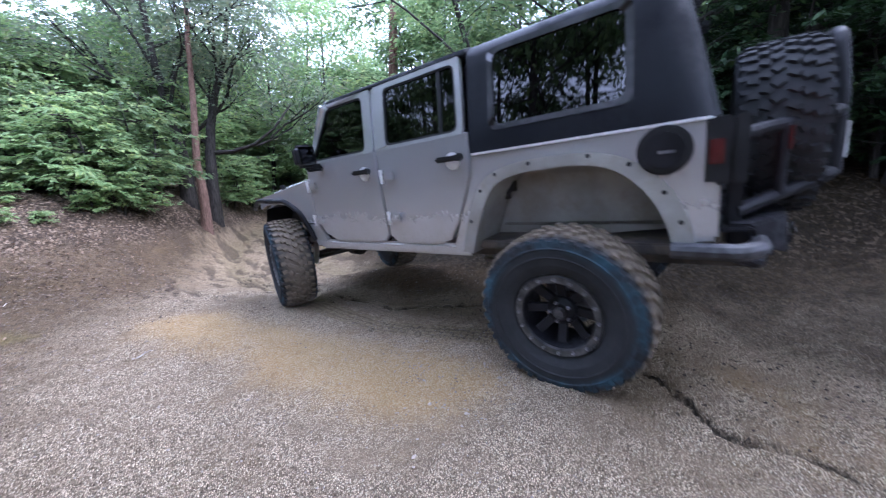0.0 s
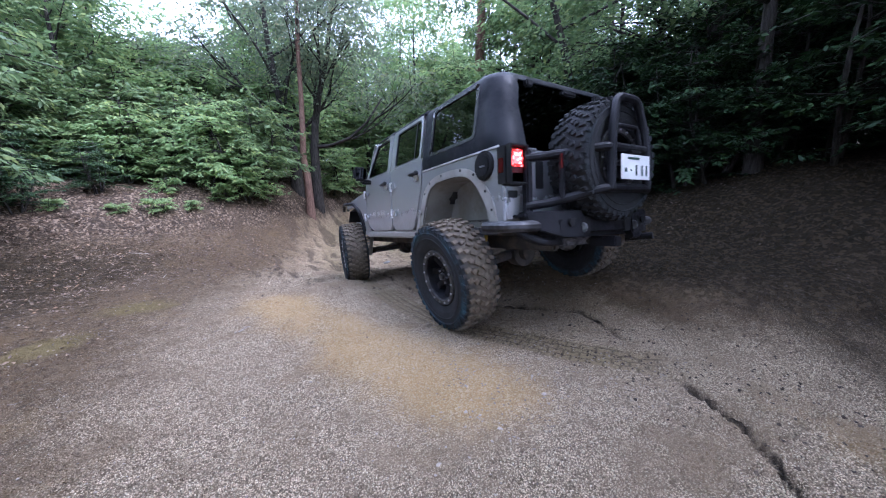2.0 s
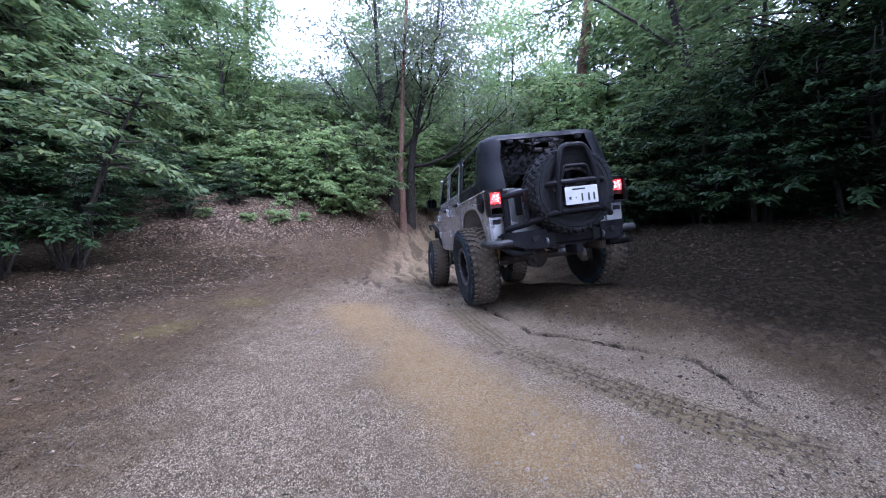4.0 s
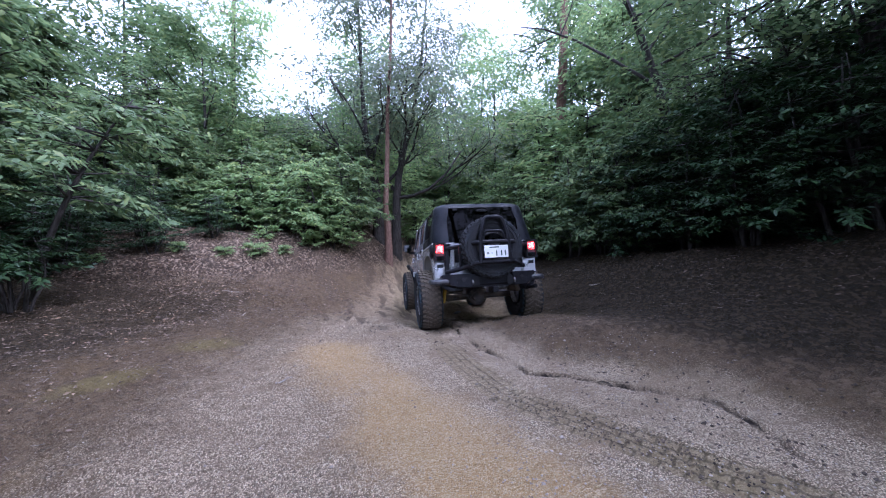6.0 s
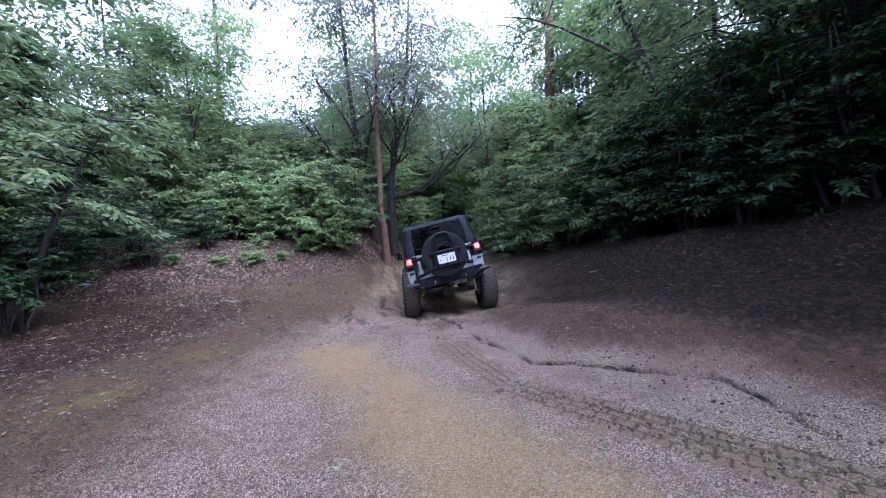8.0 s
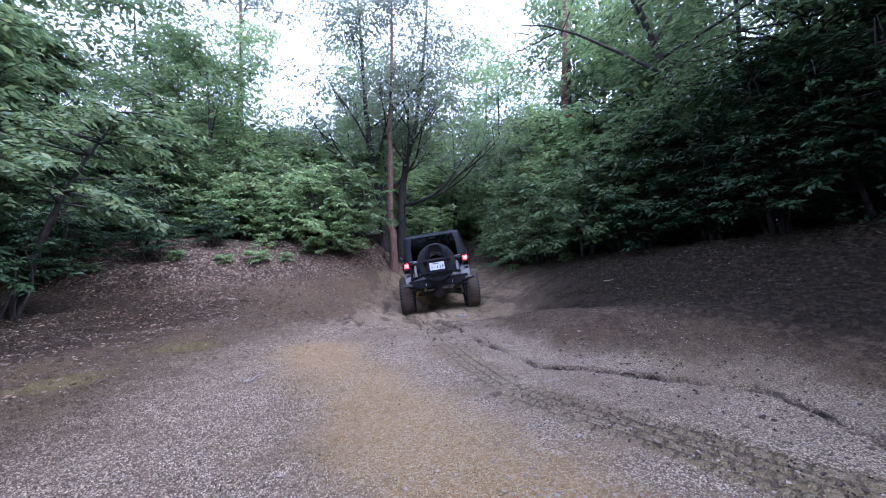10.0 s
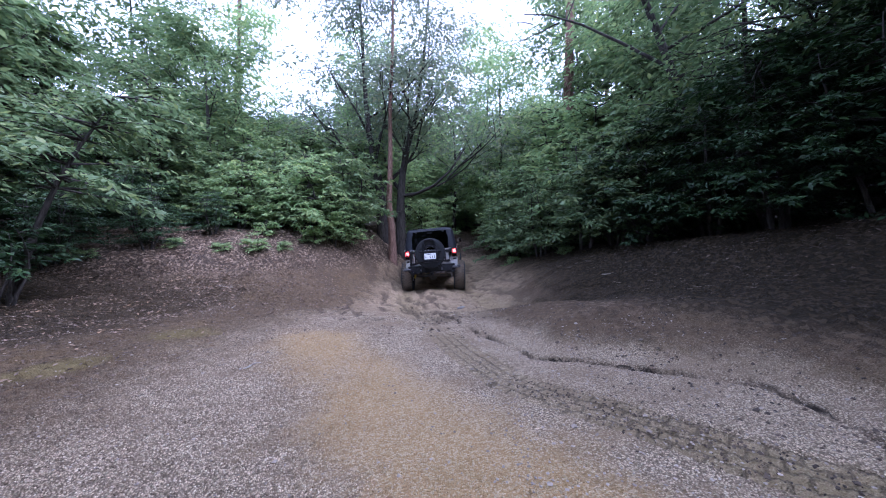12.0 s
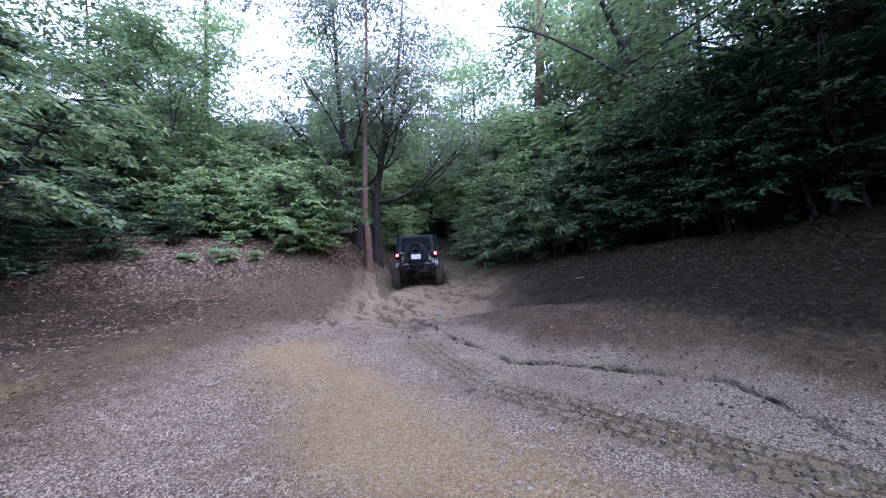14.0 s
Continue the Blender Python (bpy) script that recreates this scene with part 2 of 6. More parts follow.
def to_line(x, y, line):
    """Distance to a line of points, which side, and how far along it."""
    best, side, along, run = np.full(np.shape(x), 1e9), np.zeros(np.shape(x)), np.zeros(np.shape(x)), 0.0
    for (ax, ay), (bx, by) in zip(line, line[1:]):
        dx, dy = bx - ax, by - ay
        length = math.hypot(dx, dy)
        t = np.clip(((x - ax) * dx + (y - ay) * dy) / length**2, 0, 1)
        d = np.hypot(x - ax - t * dx, y - ay - t * dy)
        near = d < best
        side = np.where(near, np.sign((x - ax) * dy - (y - ay) * dx), side)
        along = np.where(near, run + t * length, along)
        best = np.minimum(best, d)
        run += length
    return best, side, along


def land(x, y, fine=True):
    """The height of the ground at a place."""
    x, y = np.asarray(x, float), np.asarray(y, float)
    z = np.interp(y, TRAIL_Y, TRAIL_Z)
    u = x - np.interp(y, TRAIL_Y, TRAIL_X)
    # left: a shelf that climbs slowly, then a bank of leaf litter
    back = y - 0.6 * np.clip(x + 7, 0, 5)
    shelf = np.interp(back, [-4, 3.5, 5.4, 6.5, 7.5, 8.6, 10.5, 14, 20, 40], [0.28, 0.28, 0.45, 0.74, 1.2, 1.62, 1.9, 2.25, 2.9, 5.2])
    edge = np.interp(y, [0, 7, 11, 14, 20], [2.1, 1.7, 1.35, 1.3, 1.4])
    w = smooth(-u, edge - 0.55, edge + np.interp(y, [4, 9, 11, 13], [2.6, 3.2, 2.5, 2.1]))
    z = z * (1 - w) + np.maximum(shelf, z) * w
    # right: the soil leans up, then a wooded bank
    z = z + 0.05 * np.clip(u, 0, 3) * smooth(y, 1, 4) + 1.4 * smooth(u, 2.4, 6.8) * (1 - smooth(y, 2.5, 6)) + 1.25 * smooth(u, 1.5, 6.4) * smooth(y, 2.5, 6) + 0.12 * np.clip(u - 7, 0, 30)
    # beyond the crack the soil stands higher
    dist, hand, _ = to_line(x, y, CRACK)
    z = z + 0.27 * smooth(np.where(hand < 0, dist, -dist), 0.08, 1.0) * smooth(y, 0.0, 1.3) * (1 - smooth(y, 2.2, 6.2) * (1 - smooth(u, 0.9, 2.4) * (1 - smooth(u, 3.0, 5.5))))
    z = z + 0.28 * smooth(u, 0.9, 2.8) * (1 - smooth(u, 3.4, 6.0)) * smooth(y, 3.8, 7.0) * (1 - smooth(y, 9, 14))
    z = z + 0.1 * np.clip(-u - 8, 0, 30) * smooth(y, 0, 8)
    # wheel ruts along the trail
    for side in (-0.9, 0.85):
        z = z - 0.07 * np.exp(-(((u - side) / 0.24) ** 2)) * smooth(y, 2.5, 5) * (1 - smooth(y, 15, 18))
    z = z + 0.05 * np.exp(-((u / 0.3) ** 2)) * smooth(y, 7, 9) * (1 - smooth(y, 14, 16))
    z = z + relief(x, y) * (0.35 + 0.65 * smooth(np.hypot(x - 0.3, y - 1.5), 2.0, 6.0))
    if fine:
        d, side, along = to_line(x, y, CRACK)
        d = d + 0.018 * np.sin(along * 9) * np.sin(along * 23 + 1) - 0.006
        far = np.where(side < 0, d, -d)
        depth = 0.034 + 0.018 * np.sin(along * 3.1) + 0.012 * np.sin(along * 11)
        z = z - depth * (1 - smooth(np.abs(far + 0.005), 0.0, 0.02)) * smooth(y, -3, -1.5) * smooth(np.sin(along * 5.3) + np.sin(along * 2.1 + 1), -1.3, 0.2) + 0.02 * smooth(far, -0.01, 0.035) * np.exp(-((d / 0.5) ** 2))
    return z


TRACK_A = [(1.9, 0.45), (1.16, 1.14), (0.94, 1.36), (0.8, 1.52), (0.61, 1.7), (0.39, 1.97), (0.2, 2.51), (0.02, 3.2), (-0.12, 3.9), (-0.3, 4.9), (-0.5, 6.0), (-0.7, 7.2)]


def build_ground():
    def axis(lo, hi, fine_lo, fine_hi, step, fine_step, far):
        mid = np.arange(fine_lo, fine_hi, fine_step)
        a, b = np.arange(lo, fine_lo, step), np.arange(fine_hi, hi, step)
        out = [step * 1.35**i for i in range(1, 40)]
        grow = np.cumsum(out)
        grow = grow[grow < far]
        return np.concatenate([(lo - grow)[::-1], a, mid, b, b[-1] + grow])

    xs = axis(-7.0, 8.0, -2.6, 4.4, 0.06, 0.018, 400)
    ys = axis(-3.0, 19.0, -0.9, 7.6, 0.06, 0.018, 400)
    gx, gy = np.meshgrid(xs, ys)
    gz = land(gx, gy)
    # prints of knobbly tyres
    d, side, along = to_line(gx, gy, TRACK_A)
    s = d * side
    fade = smooth(along, 0.15, 0.9) * (1 - 0.6 * smooth(gy, 1.7, 3.4)) * (1 - smooth(gy, 4.5, 6.5)) * (0.75 + 0.25 * np.sin(2.3 * along))
    inside = (1 - smooth(d, 0.135, 0.155)) * fade
    row = np.floor((s + 0.14) / 0.095)
    fu, fs = np.mod(along / 0.115 + 0.5 * row + 0.12 * np.sin(along * 5), 1), np.mod((s + 0.14) / 0.095, 1)
    lug = smooth(fu, 0.0, 0.28) * (1 - smooth(fu, 0.75, 1.0)) * smooth(fs, 0.0, 0.24) * (1 - smooth(fs, 0.78, 1.0))
    gz += inside * (0.012 * lug - 0.022) + 0.006 * np.exp(-(((d - 0.19) / 0.035) ** 2)) * fade
    pressed = inside * (1 - 0.25 * lug)
    d2, s2, a2 = to_line(gx, gy, [(x + 0.62, y + 0.75) for x, y in TRACK_A])
    q = (1 - smooth(d2, 0.11, 0.15)) * smooth(gx, 1.2, 1.5)
    lug2 = smooth(np.sin(a2 * 2 * np.pi / 0.14 + s2 * 1.57 + d2 * 14), -0.3, 0.3)
    gz += q * (lug2 * 0.02 - 0.014)
    # ridges and scuffs left by spinning wheels further up
    ridge = smooth(gy, 2.6, 5.0) * (1 - smooth(gy, 12, 15)) * (1 - smooth(np.abs(gx + 0.3), 1.8, 3.4))
    gz += ridge * (0.013 * np.sin(13 * gx + 3 * np.sin(2.1 * gy) + 4 * np.sin(0.7 * gy)) * np.sin(2.7 * gy + 2 * gx) + 0.008 * np.sin(7 * gy - 11 * gx + 3 * np.sin(3 * gx)))
    rs = np.random.RandomState(3)
    fine = (np.abs(gx - 1.0) < 1.4) & (np.abs(gy - 2.4) < 2.0)
    gz += np.where(fine, rs.normal(0, 0.002, gz.shape), rs.normal(0, 0.007, gz.shape) * (np.hypot(gx, gy) < 20))
    # what the ground is made of, and where shade is painted dark
    dc, sc, ac = to_line(gx, gy, CRACK)
    over = np.where(sc < 0, dc, -dc)
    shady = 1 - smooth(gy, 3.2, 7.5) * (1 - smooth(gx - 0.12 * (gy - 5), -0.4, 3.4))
    leftward = -gx - np.interp(gy, [-1, 1, 2, 2.5, 3.3, 5, 9], [1.5, 1.45, 1.5, 1.6, 1.6, 1.5, 1.3])
    ds, _, along_s = to_line(gx, gy, [(-1.4, 3.7), (-1.1, 3.1), (-0.55, 2.25), (-0.22, 1.65), (0.08, 1.15), (0.33, 0.75), (0.55, 0.3)])
    ruts = np.exp(-((np.interp(gy, TRAIL_Y, TRAIL_X) - gx - 0.9) / 0.3) ** 2) + np.exp(-((np.interp(gy, TRAIL_Y, TRAIL_X) - gx + 0.85) / 0.3) ** 2)
    masks = {
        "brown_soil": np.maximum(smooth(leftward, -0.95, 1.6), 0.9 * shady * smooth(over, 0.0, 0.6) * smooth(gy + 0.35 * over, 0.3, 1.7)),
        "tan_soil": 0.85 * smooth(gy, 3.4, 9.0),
        # dark loam, spread wider for the trees' shade on both sides
        "shaded_loam": np.maximum(shady**1.2 * smooth(over + 0.3 * np.clip(gy - 1, 0, 3), 0.15, 1.35) * smooth(gx - np.interp(gy, TRAIL_Y, TRAIL_X), 0.0, 1.4) * (0.62 + 0.38 * smooth(gy + 0.2 * gx, 1.0, 3.0)), 0.72 * smooth(leftward, 0.7, 2.9) * (1 - smooth(gy, 6.0, 8.5))),
        "sand": np.exp(-((ds / np.interp(along_s, [0, 1.5, 3, 4.5], [0.28, 0.42, 0.36, 0.34])) ** 2)) * smooth(gy, 0.2, 0.9) * (1 - smooth(gy, 3.0, 3.9)),
        "moss": np.maximum(np.exp(-(((gx + 2.75) / 0.26) ** 2 + ((gy - 2.5 - 0.5 * (gx + 2.75)) / 0.3) ** 2)), np.exp(-(((gx + 2.6) / 0.4) ** 2 + ((gy - 3.5) / 0.3) ** 2))),
        # crack and gaps of the tread, darkened in place of shade
        "crevice_shade": np.maximum(0.1 * inside * (1 - lug), 1 - smooth(dc + 0.01 * np.sin(ac * 7) * np.sin(ac * 17), 0.004, 0.02)) * smooth(np.sin(ac * 5.3) + np.sin(ac * 2.1 + 1), -1.5, 0.4),
        "pressed": np.maximum(np.maximum(pressed, 0.12 * q * (1 - 0.6 * lug2)), 0.6 * ruts * smooth(gy, 3.4, 6) * (1 - smooth(gy, 15, 18))),
    }
    # loose soil lies lumpy, gravel nearly flat
    loose = np.clip(np.maximum(masks["brown_soil"], masks["shaded_loam"]), 0, 1)
    rough = 0.012 * lumps(gx + 0.1 * lumps(gx, gy, 0.4), gy, 0.31) + 0.013 * np.abs(lumps(gx, gy + 0.05 * lumps(gx, gy, 0.2), 0.13)) + 0.010 * lumps(gx, gy, 0.062) + 0.005 * lumps(gx, gy, 0.034)
    rough = rough * (1 + 1.5 * smooth(gz, 0.5, 1.0))
    gz += (0.18 + 0.82 * loose) * (1 - 0.85 * inside) * rough * (np.hypot(gx, gy) < 22)
    trodden = smooth(gy, 5, 8.5) * (1 - smooth(gy, 15, 18)) * (1 - smooth(np.abs(gx + 0.6), 1.6, 3.2))
    gz += trodden * (0.022 * np.abs(lumps(gx * 1.6 + gy * 0.25, gy * 0.45, 0.42)) + 0.016 * lumps(gx, gy, 0.16))
    # scuffs drawn out along the trail
    drawn = lumps(gx * 3.2 + 0.9 * gy + 0.4 * lumps(gx, gy, 0.5), gy * 0.5, 0.55) + 0.6 * lumps(gx * 2.5 + 0.4 * gy, gy * 0.6, 0.2)
    masks["scuffs"] = smooth(drawn, 0.05, 0.7) * smooth(gy, 3.0, 5.5) * (1 - smooth(gy, 15, 18)) * (1 - smooth(np.abs(gx + 1.0), 2.2, 4.2))
    gz -= 0.03 * masks["scuffs"]
    masks.update({"print": inside, "print_along": along, "print_across": s + 0.144})
    n, m = gx.shape
    verts = np.stack([gx, gy, gz], -1).reshape(-1, 3)
    i = np.arange(n * m).reshape(n, m)
    faces = np.stack([i[:-1, :-1], i[:-1, 1:], i[1:, 1:], i[1:, :-1]], -1).reshape(-1, 4)
    me = bpy.data.meshes.new("ground")
    me.from_pydata(verts.tolist(), [], faces.tolist())
    me.polygons.foreach_set("use_smooth", np.ones(len(faces), bool))
    for key, value in masks.items():
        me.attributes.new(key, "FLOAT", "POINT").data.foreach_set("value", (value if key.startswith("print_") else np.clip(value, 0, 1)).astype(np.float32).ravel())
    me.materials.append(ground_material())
    return tagged(new("ground", me), "rutted forest track of grey gravel, yellow sand and brown soil", "ground", kind="structure")


def ground_material():
    k = Mat("gravel_and_soil", 0.95, 0.0, 0.2)
    z = k.position()[2]

    def mask(key):
        n = k.t.nodes.new("ShaderNodeAttribute")
        n.attribute_name = key
        return n.outputs["Fac"]

    def ragged(value, lo, hi, by):
        """A mask with edges broken up by noise."""
        return k.band(k.math("ADD", value, by), lo, hi)

    big = k.noise(0.9, 6, 0.65)
    mid = k.noise(4.5, 6, 0.7)
    small = k.noise(17, 5, 0.7)
    cells = k.node("ShaderNodeTexVoronoi", Scale=150.0)
    k.link(k.coord.outputs["Object"], cells.inputs["Vector"])
    grain = k.noise(190, 3, 0.7)
    sep = k.t.nodes.new("ShaderNodeSeparateColor")
    k.link(cells.outputs["Color"], sep.inputs[0])
    b0 = k.math("SUBTRACT", big, 0.5)
    m0 = k.math("SUBTRACT", mid, 0.5)
    s0 = k.math("SUBTRACT", small, 0.5)
    c0 = k.math("SUBTRACT", sep.outputs[2], 0.5)
    mottle = k.math("ADD", k.math("MULTIPLY", b0, 0.9), k.math("ADD", k.math("MULTIPLY", m0, 0.8), k.math("ADD", k.math("MULTIPLY", s0, 0.5), k.math("MULTIPLY", c0, 0.4))))
    # gravel: small stones of many greys
    gravel = k.mix(k.band(sep.outputs[0], 0.1, 0.9), (0.205, 0.158, 0.104), (0.80, 0.635, 0.43))
    gravel = k.mix(k.band(sep.outputs[1], 0.84, 0.92), gravel, (0.824, 0.71, 0.507))
    gravel = k.mix(k.band(cells.outputs["Distance"], 0.42, 0.68, 0.0, 0.7), gravel, (0.07, 0.053, 0.034))
    gravel = k.mix(k.band(mid, 0.4, 0.72, 0.0, 0.5), gravel, (0.216, 0.158, 0.0989))
    gravel = k.mix(k.band(grain, 0.4, 0.62, 0.0, 0.55), gravel, (0.196, 0.143, 0.0894))
    gravel = k.mix(k.band(k.noise(1.7, 6, 0.7, warp=0.4), 0.47, 0.66, 0.0, 0.6), gravel, k.mix(small, (0.134, 0.096, 0.0585), (0.33, 0.245, 0.151)))
    # yellow sand washed over the middle
    sand = k.mix(grain, (0.309, 0.19, 0.0705), (0.515, 0.345, 0.142))
    sand = k.mix(k.band(sep.outputs[0], 0.4, 0.95, 0.0, 0.7), sand, (0.536, 0.43, 0.267))
    c = k.mix(k.math("MULTIPLY", ragged(mask("sand"), 0.15, 1.05, k.math("ADD", k.math("MULTIPLY", mottle, 0.8), k.math("MULTIPLY", b0, 1.6))), 0.75), gravel, sand)
    # trodden tan earth up the trail
    tan = k.mix(k.band(small, 0.3, 0.7), (0.258, 0.186, 0.112), (0.536, 0.4, 0.249))
    tan = k.mix(k.band(sep.outputs[0], 0.75, 0.95, 0.0, 0.5), tan, (0.277, 0.23, 0.155))
    tan = k.mix(k.band(mid, 0.42, 0.7, 0.0, 0.5), tan, (0.112, 0.083, 0.0511))
    c = k.mix(ragged(mask("tan_soil"), 0.15, 0.85, k.math("MULTIPLY", mottle, 0.6)), c, tan)
    # brown soil at both sides
    soil = k.mix(k.band(small, 0.25, 0.75), (0.0464, 0.0295, 0.0155), (0.142, 0.095, 0.049))
    soil = k.mix(k.band(sep.outputs[0], 0.72, 0.95, 0.0, 0.45), soil, (0.192, 0.155, 0.101))
    soil = k.mix(k.band(k.noise(1.3, 5, 0.6), 0.55, 0.7, 0.0, 0.65), soil, (0.139, 0.092, 0.0387))
    soil = k.mix(k.band(k.noise(7, 6, 0.75, warp=0.6), 0.54, 0.66, 0.0, 0.7), soil, (0.0319, 0.024, 0.0155))
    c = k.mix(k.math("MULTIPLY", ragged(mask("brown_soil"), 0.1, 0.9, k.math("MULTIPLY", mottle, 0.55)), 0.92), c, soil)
    # forest floor up the banks
    floor = k.mix(k.noise(14, 5, 0.7), (0.0464, 0.03, 0.0181), (0.19, 0.132, 0.082))
    fallen = k.node("ShaderNodeTexVoronoi", Scale=27.0)
    k.link(k.coord.outputs["Object"], fallen.inputs["Vector"])
    shades = k.t.nodes.new("ShaderNodeSeparateColor")
    k.link(fallen.outputs["Color"], shades.inputs[0])
    floor = k.mix(k.band(shades.outputs[0], 0.45, 0.55, 0.0, 0.8), floor, (0.035, 0.025, 0.017))
    floor = k.mix(k.band(shades.outputs[1], 0.72, 0.8, 0.0, 0.85), floor, (0.33, 0.25, 0.175))
    floor = k.mix(k.band(mid, 0.46, 0.62, 0.0, 0.7), floor, (0.045, 0.032, 0.021))
    c = k.mix(k.band(k.math("ADD", z, k.math("MULTIPLY", mottle, 0.5)), 0.38, 0.85), c, floor)
    # near-black loam: shade under the trees is put into its colour
    shaded_loam = k.mix(k.band(small, 0.3, 0.7), (0.0082, 0.0058, 0.0023), (0.03, 0.0212, 0.0088))
    shaded_loam = k.mix(k.band(shades.outputs[1], 0.7, 0.8, 0.0, 0.7), shaded_loam, (0.062, 0.043, 0.021))
    c = k.mix(k.math("MULTIPLY", ragged(mask("shaded_loam"), 0.1, 0.9, k.math("MULTIPLY", mottle, 0.45)), 0.96), c, shaded_loam)
    c = k.mix(k.math("MULTIPLY", ragged(mask("moss"), 0.2, 0.9, k.math("MULTIPLY", mottle, 0.7)), 0.7), c, k.mix(small, (0.117, 0.092, 0.0325), (0.213, 0.17, 0.0635)))
    # blocks of the tyre's tread, pressed into the earth along its path
    way = k.t.nodes.new("ShaderNodeCombineXYZ")
    k.link(k.math("ADD", mask("print_along"), k.math("MULTIPLY", m0, 0.05)), way.inputs[0])
    k.link(k.math("ADD", mask("print_across"), k.math("MULTIPLY", s0, 0.028)), way.inputs[1])
    blocks = k.node("ShaderNodeTexBrick", Scale=1.0, Mortar_Size=0.013, Mortar_Smooth=0.9, Brick_Width=0.105, Row_Height=0.072)
    k.link(way.outputs[0], blocks.inputs["Vector"])
    groove = k.math("MULTIPLY", blocks.outputs["Fac"], k.band(k.math("ADD", mask("print"), k.math("MULTIPLY", k.math("ADD", m0, s0), 0.6)), 0.2, 0.6))
    # earth that tyres have pressed, then crack and tread-gap shade painted dark
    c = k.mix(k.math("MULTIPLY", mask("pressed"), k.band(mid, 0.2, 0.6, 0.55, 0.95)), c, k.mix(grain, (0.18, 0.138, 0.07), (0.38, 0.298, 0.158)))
    c = k.mix(k.math("MULTIPLY", mask("crevice_shade"), k.band(small, 0.2, 0.5, 0.6, 1.0)), c, (0.0192, 0.014, 0.00851))
    # grooves of the print get a dark colour for their shade
    c = k.mix(k.math("MULTIPLY", groove, 0.62), c, (0.07, 0.052, 0.032))
    c = k.mix(k.math("MULTIPLY", mask("scuffs"), k.band(small, 0.25, 0.6, 0.3, 0.8)), c, k.mix(mid, (0.05, 0.036, 0.023), (0.15, 0.11, 0.07)))
    k.color(c)
    h = k.math("ADD", k.math("MULTIPLY", cells.outputs["Distance"], -1.2), k.math("ADD", k.math("MULTIPLY", k.noise(38, 4), 1.6), k.math("MULTIPLY", grain, 0.5)))
    first = k.bump(k.math("SUBTRACT", mid, k.math("MULTIPLY", groove, 0.3)), 0.6, 0.09)
    k.bump(h, 0.95, 0.017, first)
    return k.m


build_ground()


def scatter_mesh(name, pieces, material, label, category):
    """Many small loose things as one object. pieces: arrays of vertices and of faces of each."""
    verts, faces, base = [], [], 0
    for v, f in pieces:
        verts.append(v)
        faces.extend([tuple(int(i) + base for i in face) for face in f])
        base += len(v)
    me = bpy.data.meshes.new(name)
    me.from_pydata(np.concatenate(verts).tolist(), [], faces)
    me.materials.append(material)
    return tagged(new(name, me), label, category, kind="stuff")


def pebbles():
    rs = np.random.RandomState(11)
    stone = np.array([(1, 0, 0), (0, 1, 0), (-1, 0, 0), (0, -1, 0), (0, 0, 0.7), (0, 0, -0.6), (0.6, 0.6, 0.35), (-0.6, 0.5, 0.3)])
    faces = [(0, 6, 4), (6, 1, 4), (1, 7, 4), (7, 2, 4), (2, 3, 4), (3, 0, 4), (0, 1, 6), (1, 2, 7), (1, 0, 5), (2, 1, 5), (3, 2, 5), (0, 3, 5)]
    out = []
    for i in range(8000):
        d = rs.uniform(0, 1) ** 0.6 * 9
        a = rs.uniform(-1.0, 0.5)
        x, y = d * math.sin(a) + 0.2, d * math.cos(a) - 0.6
        if i % 4 == 0:
            x, y = rs.uniform(0.2, 2.2), rs.uniform(0.4, 3)
        if x > 1.9 + rs.normal(0, 0.3) or y > 5.5:
            continue
        r = rs.uniform(0.0025, 0.0075) * (1 + 1.0 * (rs.uniform() > 0.985))
        v = stone * rs.uniform(0.7, 1.3, 3) * r
        t = rs.uniform(0, 6.28)
        v = v @ np.array([[math.cos(t), -math.sin(t), 0], [math.sin(t), math.cos(t), 0], [0, 0, 1]])
        out.append((v + (x, y, float(land(x, y)) + r * 0.3), faces))
    scatter_mesh("pebbles", out, speckled("pebble_grey", (0.17, 0.138, 0.106), (0.4, 0.34, 0.275), 3, 0.9), "loose grey pebbles and grit strewn over the track", "pebbles")


def litter():
    rs = np.random.RandomState(12)
    leaf = np.array([(0, -1, 0), (0.42, 0, 0.16), (0, 1, 0.05), (-0.42, 0, 0.16)])
    out = []
    for i in range(30000):
        if i > 19000:
            x, y = rs.uniform(-8.5, -1.5), rs.uniform(6.5, 12.5)
            if rs.uniform() > smooth(-x + 0.4 * math.sin(3 * y), 1.5, 3.2):
                continue
        elif i > 13000:
            x, y = rs.uniform(-6.5, -1.3), rs.uniform(0.6, 6.5)
            if rs.uniform() > smooth(-x + 0.3 * math.sin(3 * y), 1.3, 4.0):
                continue
        elif i % 3:
            x, y = rs.uniform(-9, -1.7), rs.uniform(3.5, 14)
            if rs.uniform() > smooth(y + 0.3 * (-x), 4.5, 8.0):
                continue
        else:
            x, y = rs.uniform(2.6, 9), rs.uniform(3.0, 12)
            if rs.uniform() > 0.6 * smooth(x, 3.0, 4.6):
                continue
        s = rs.uniform(0.014, 0.04) * (0.7 if 13000 < i < 19000 else 1)
        m = np.array(Euler((rs.normal(0, 0.35), rs.normal(0, 0.35), rs.uniform(0, 6.28))).to_matrix())
        out.append(((leaf * s) @ m.T + (x, y, float(land(x, y)) + 0.012), [(0, 1, 2, 3)]))
    scatter_mesh("leaf_litter", out, LEAF_DRY, "dry brown fallen leaves on the banks", "fallen leaves")


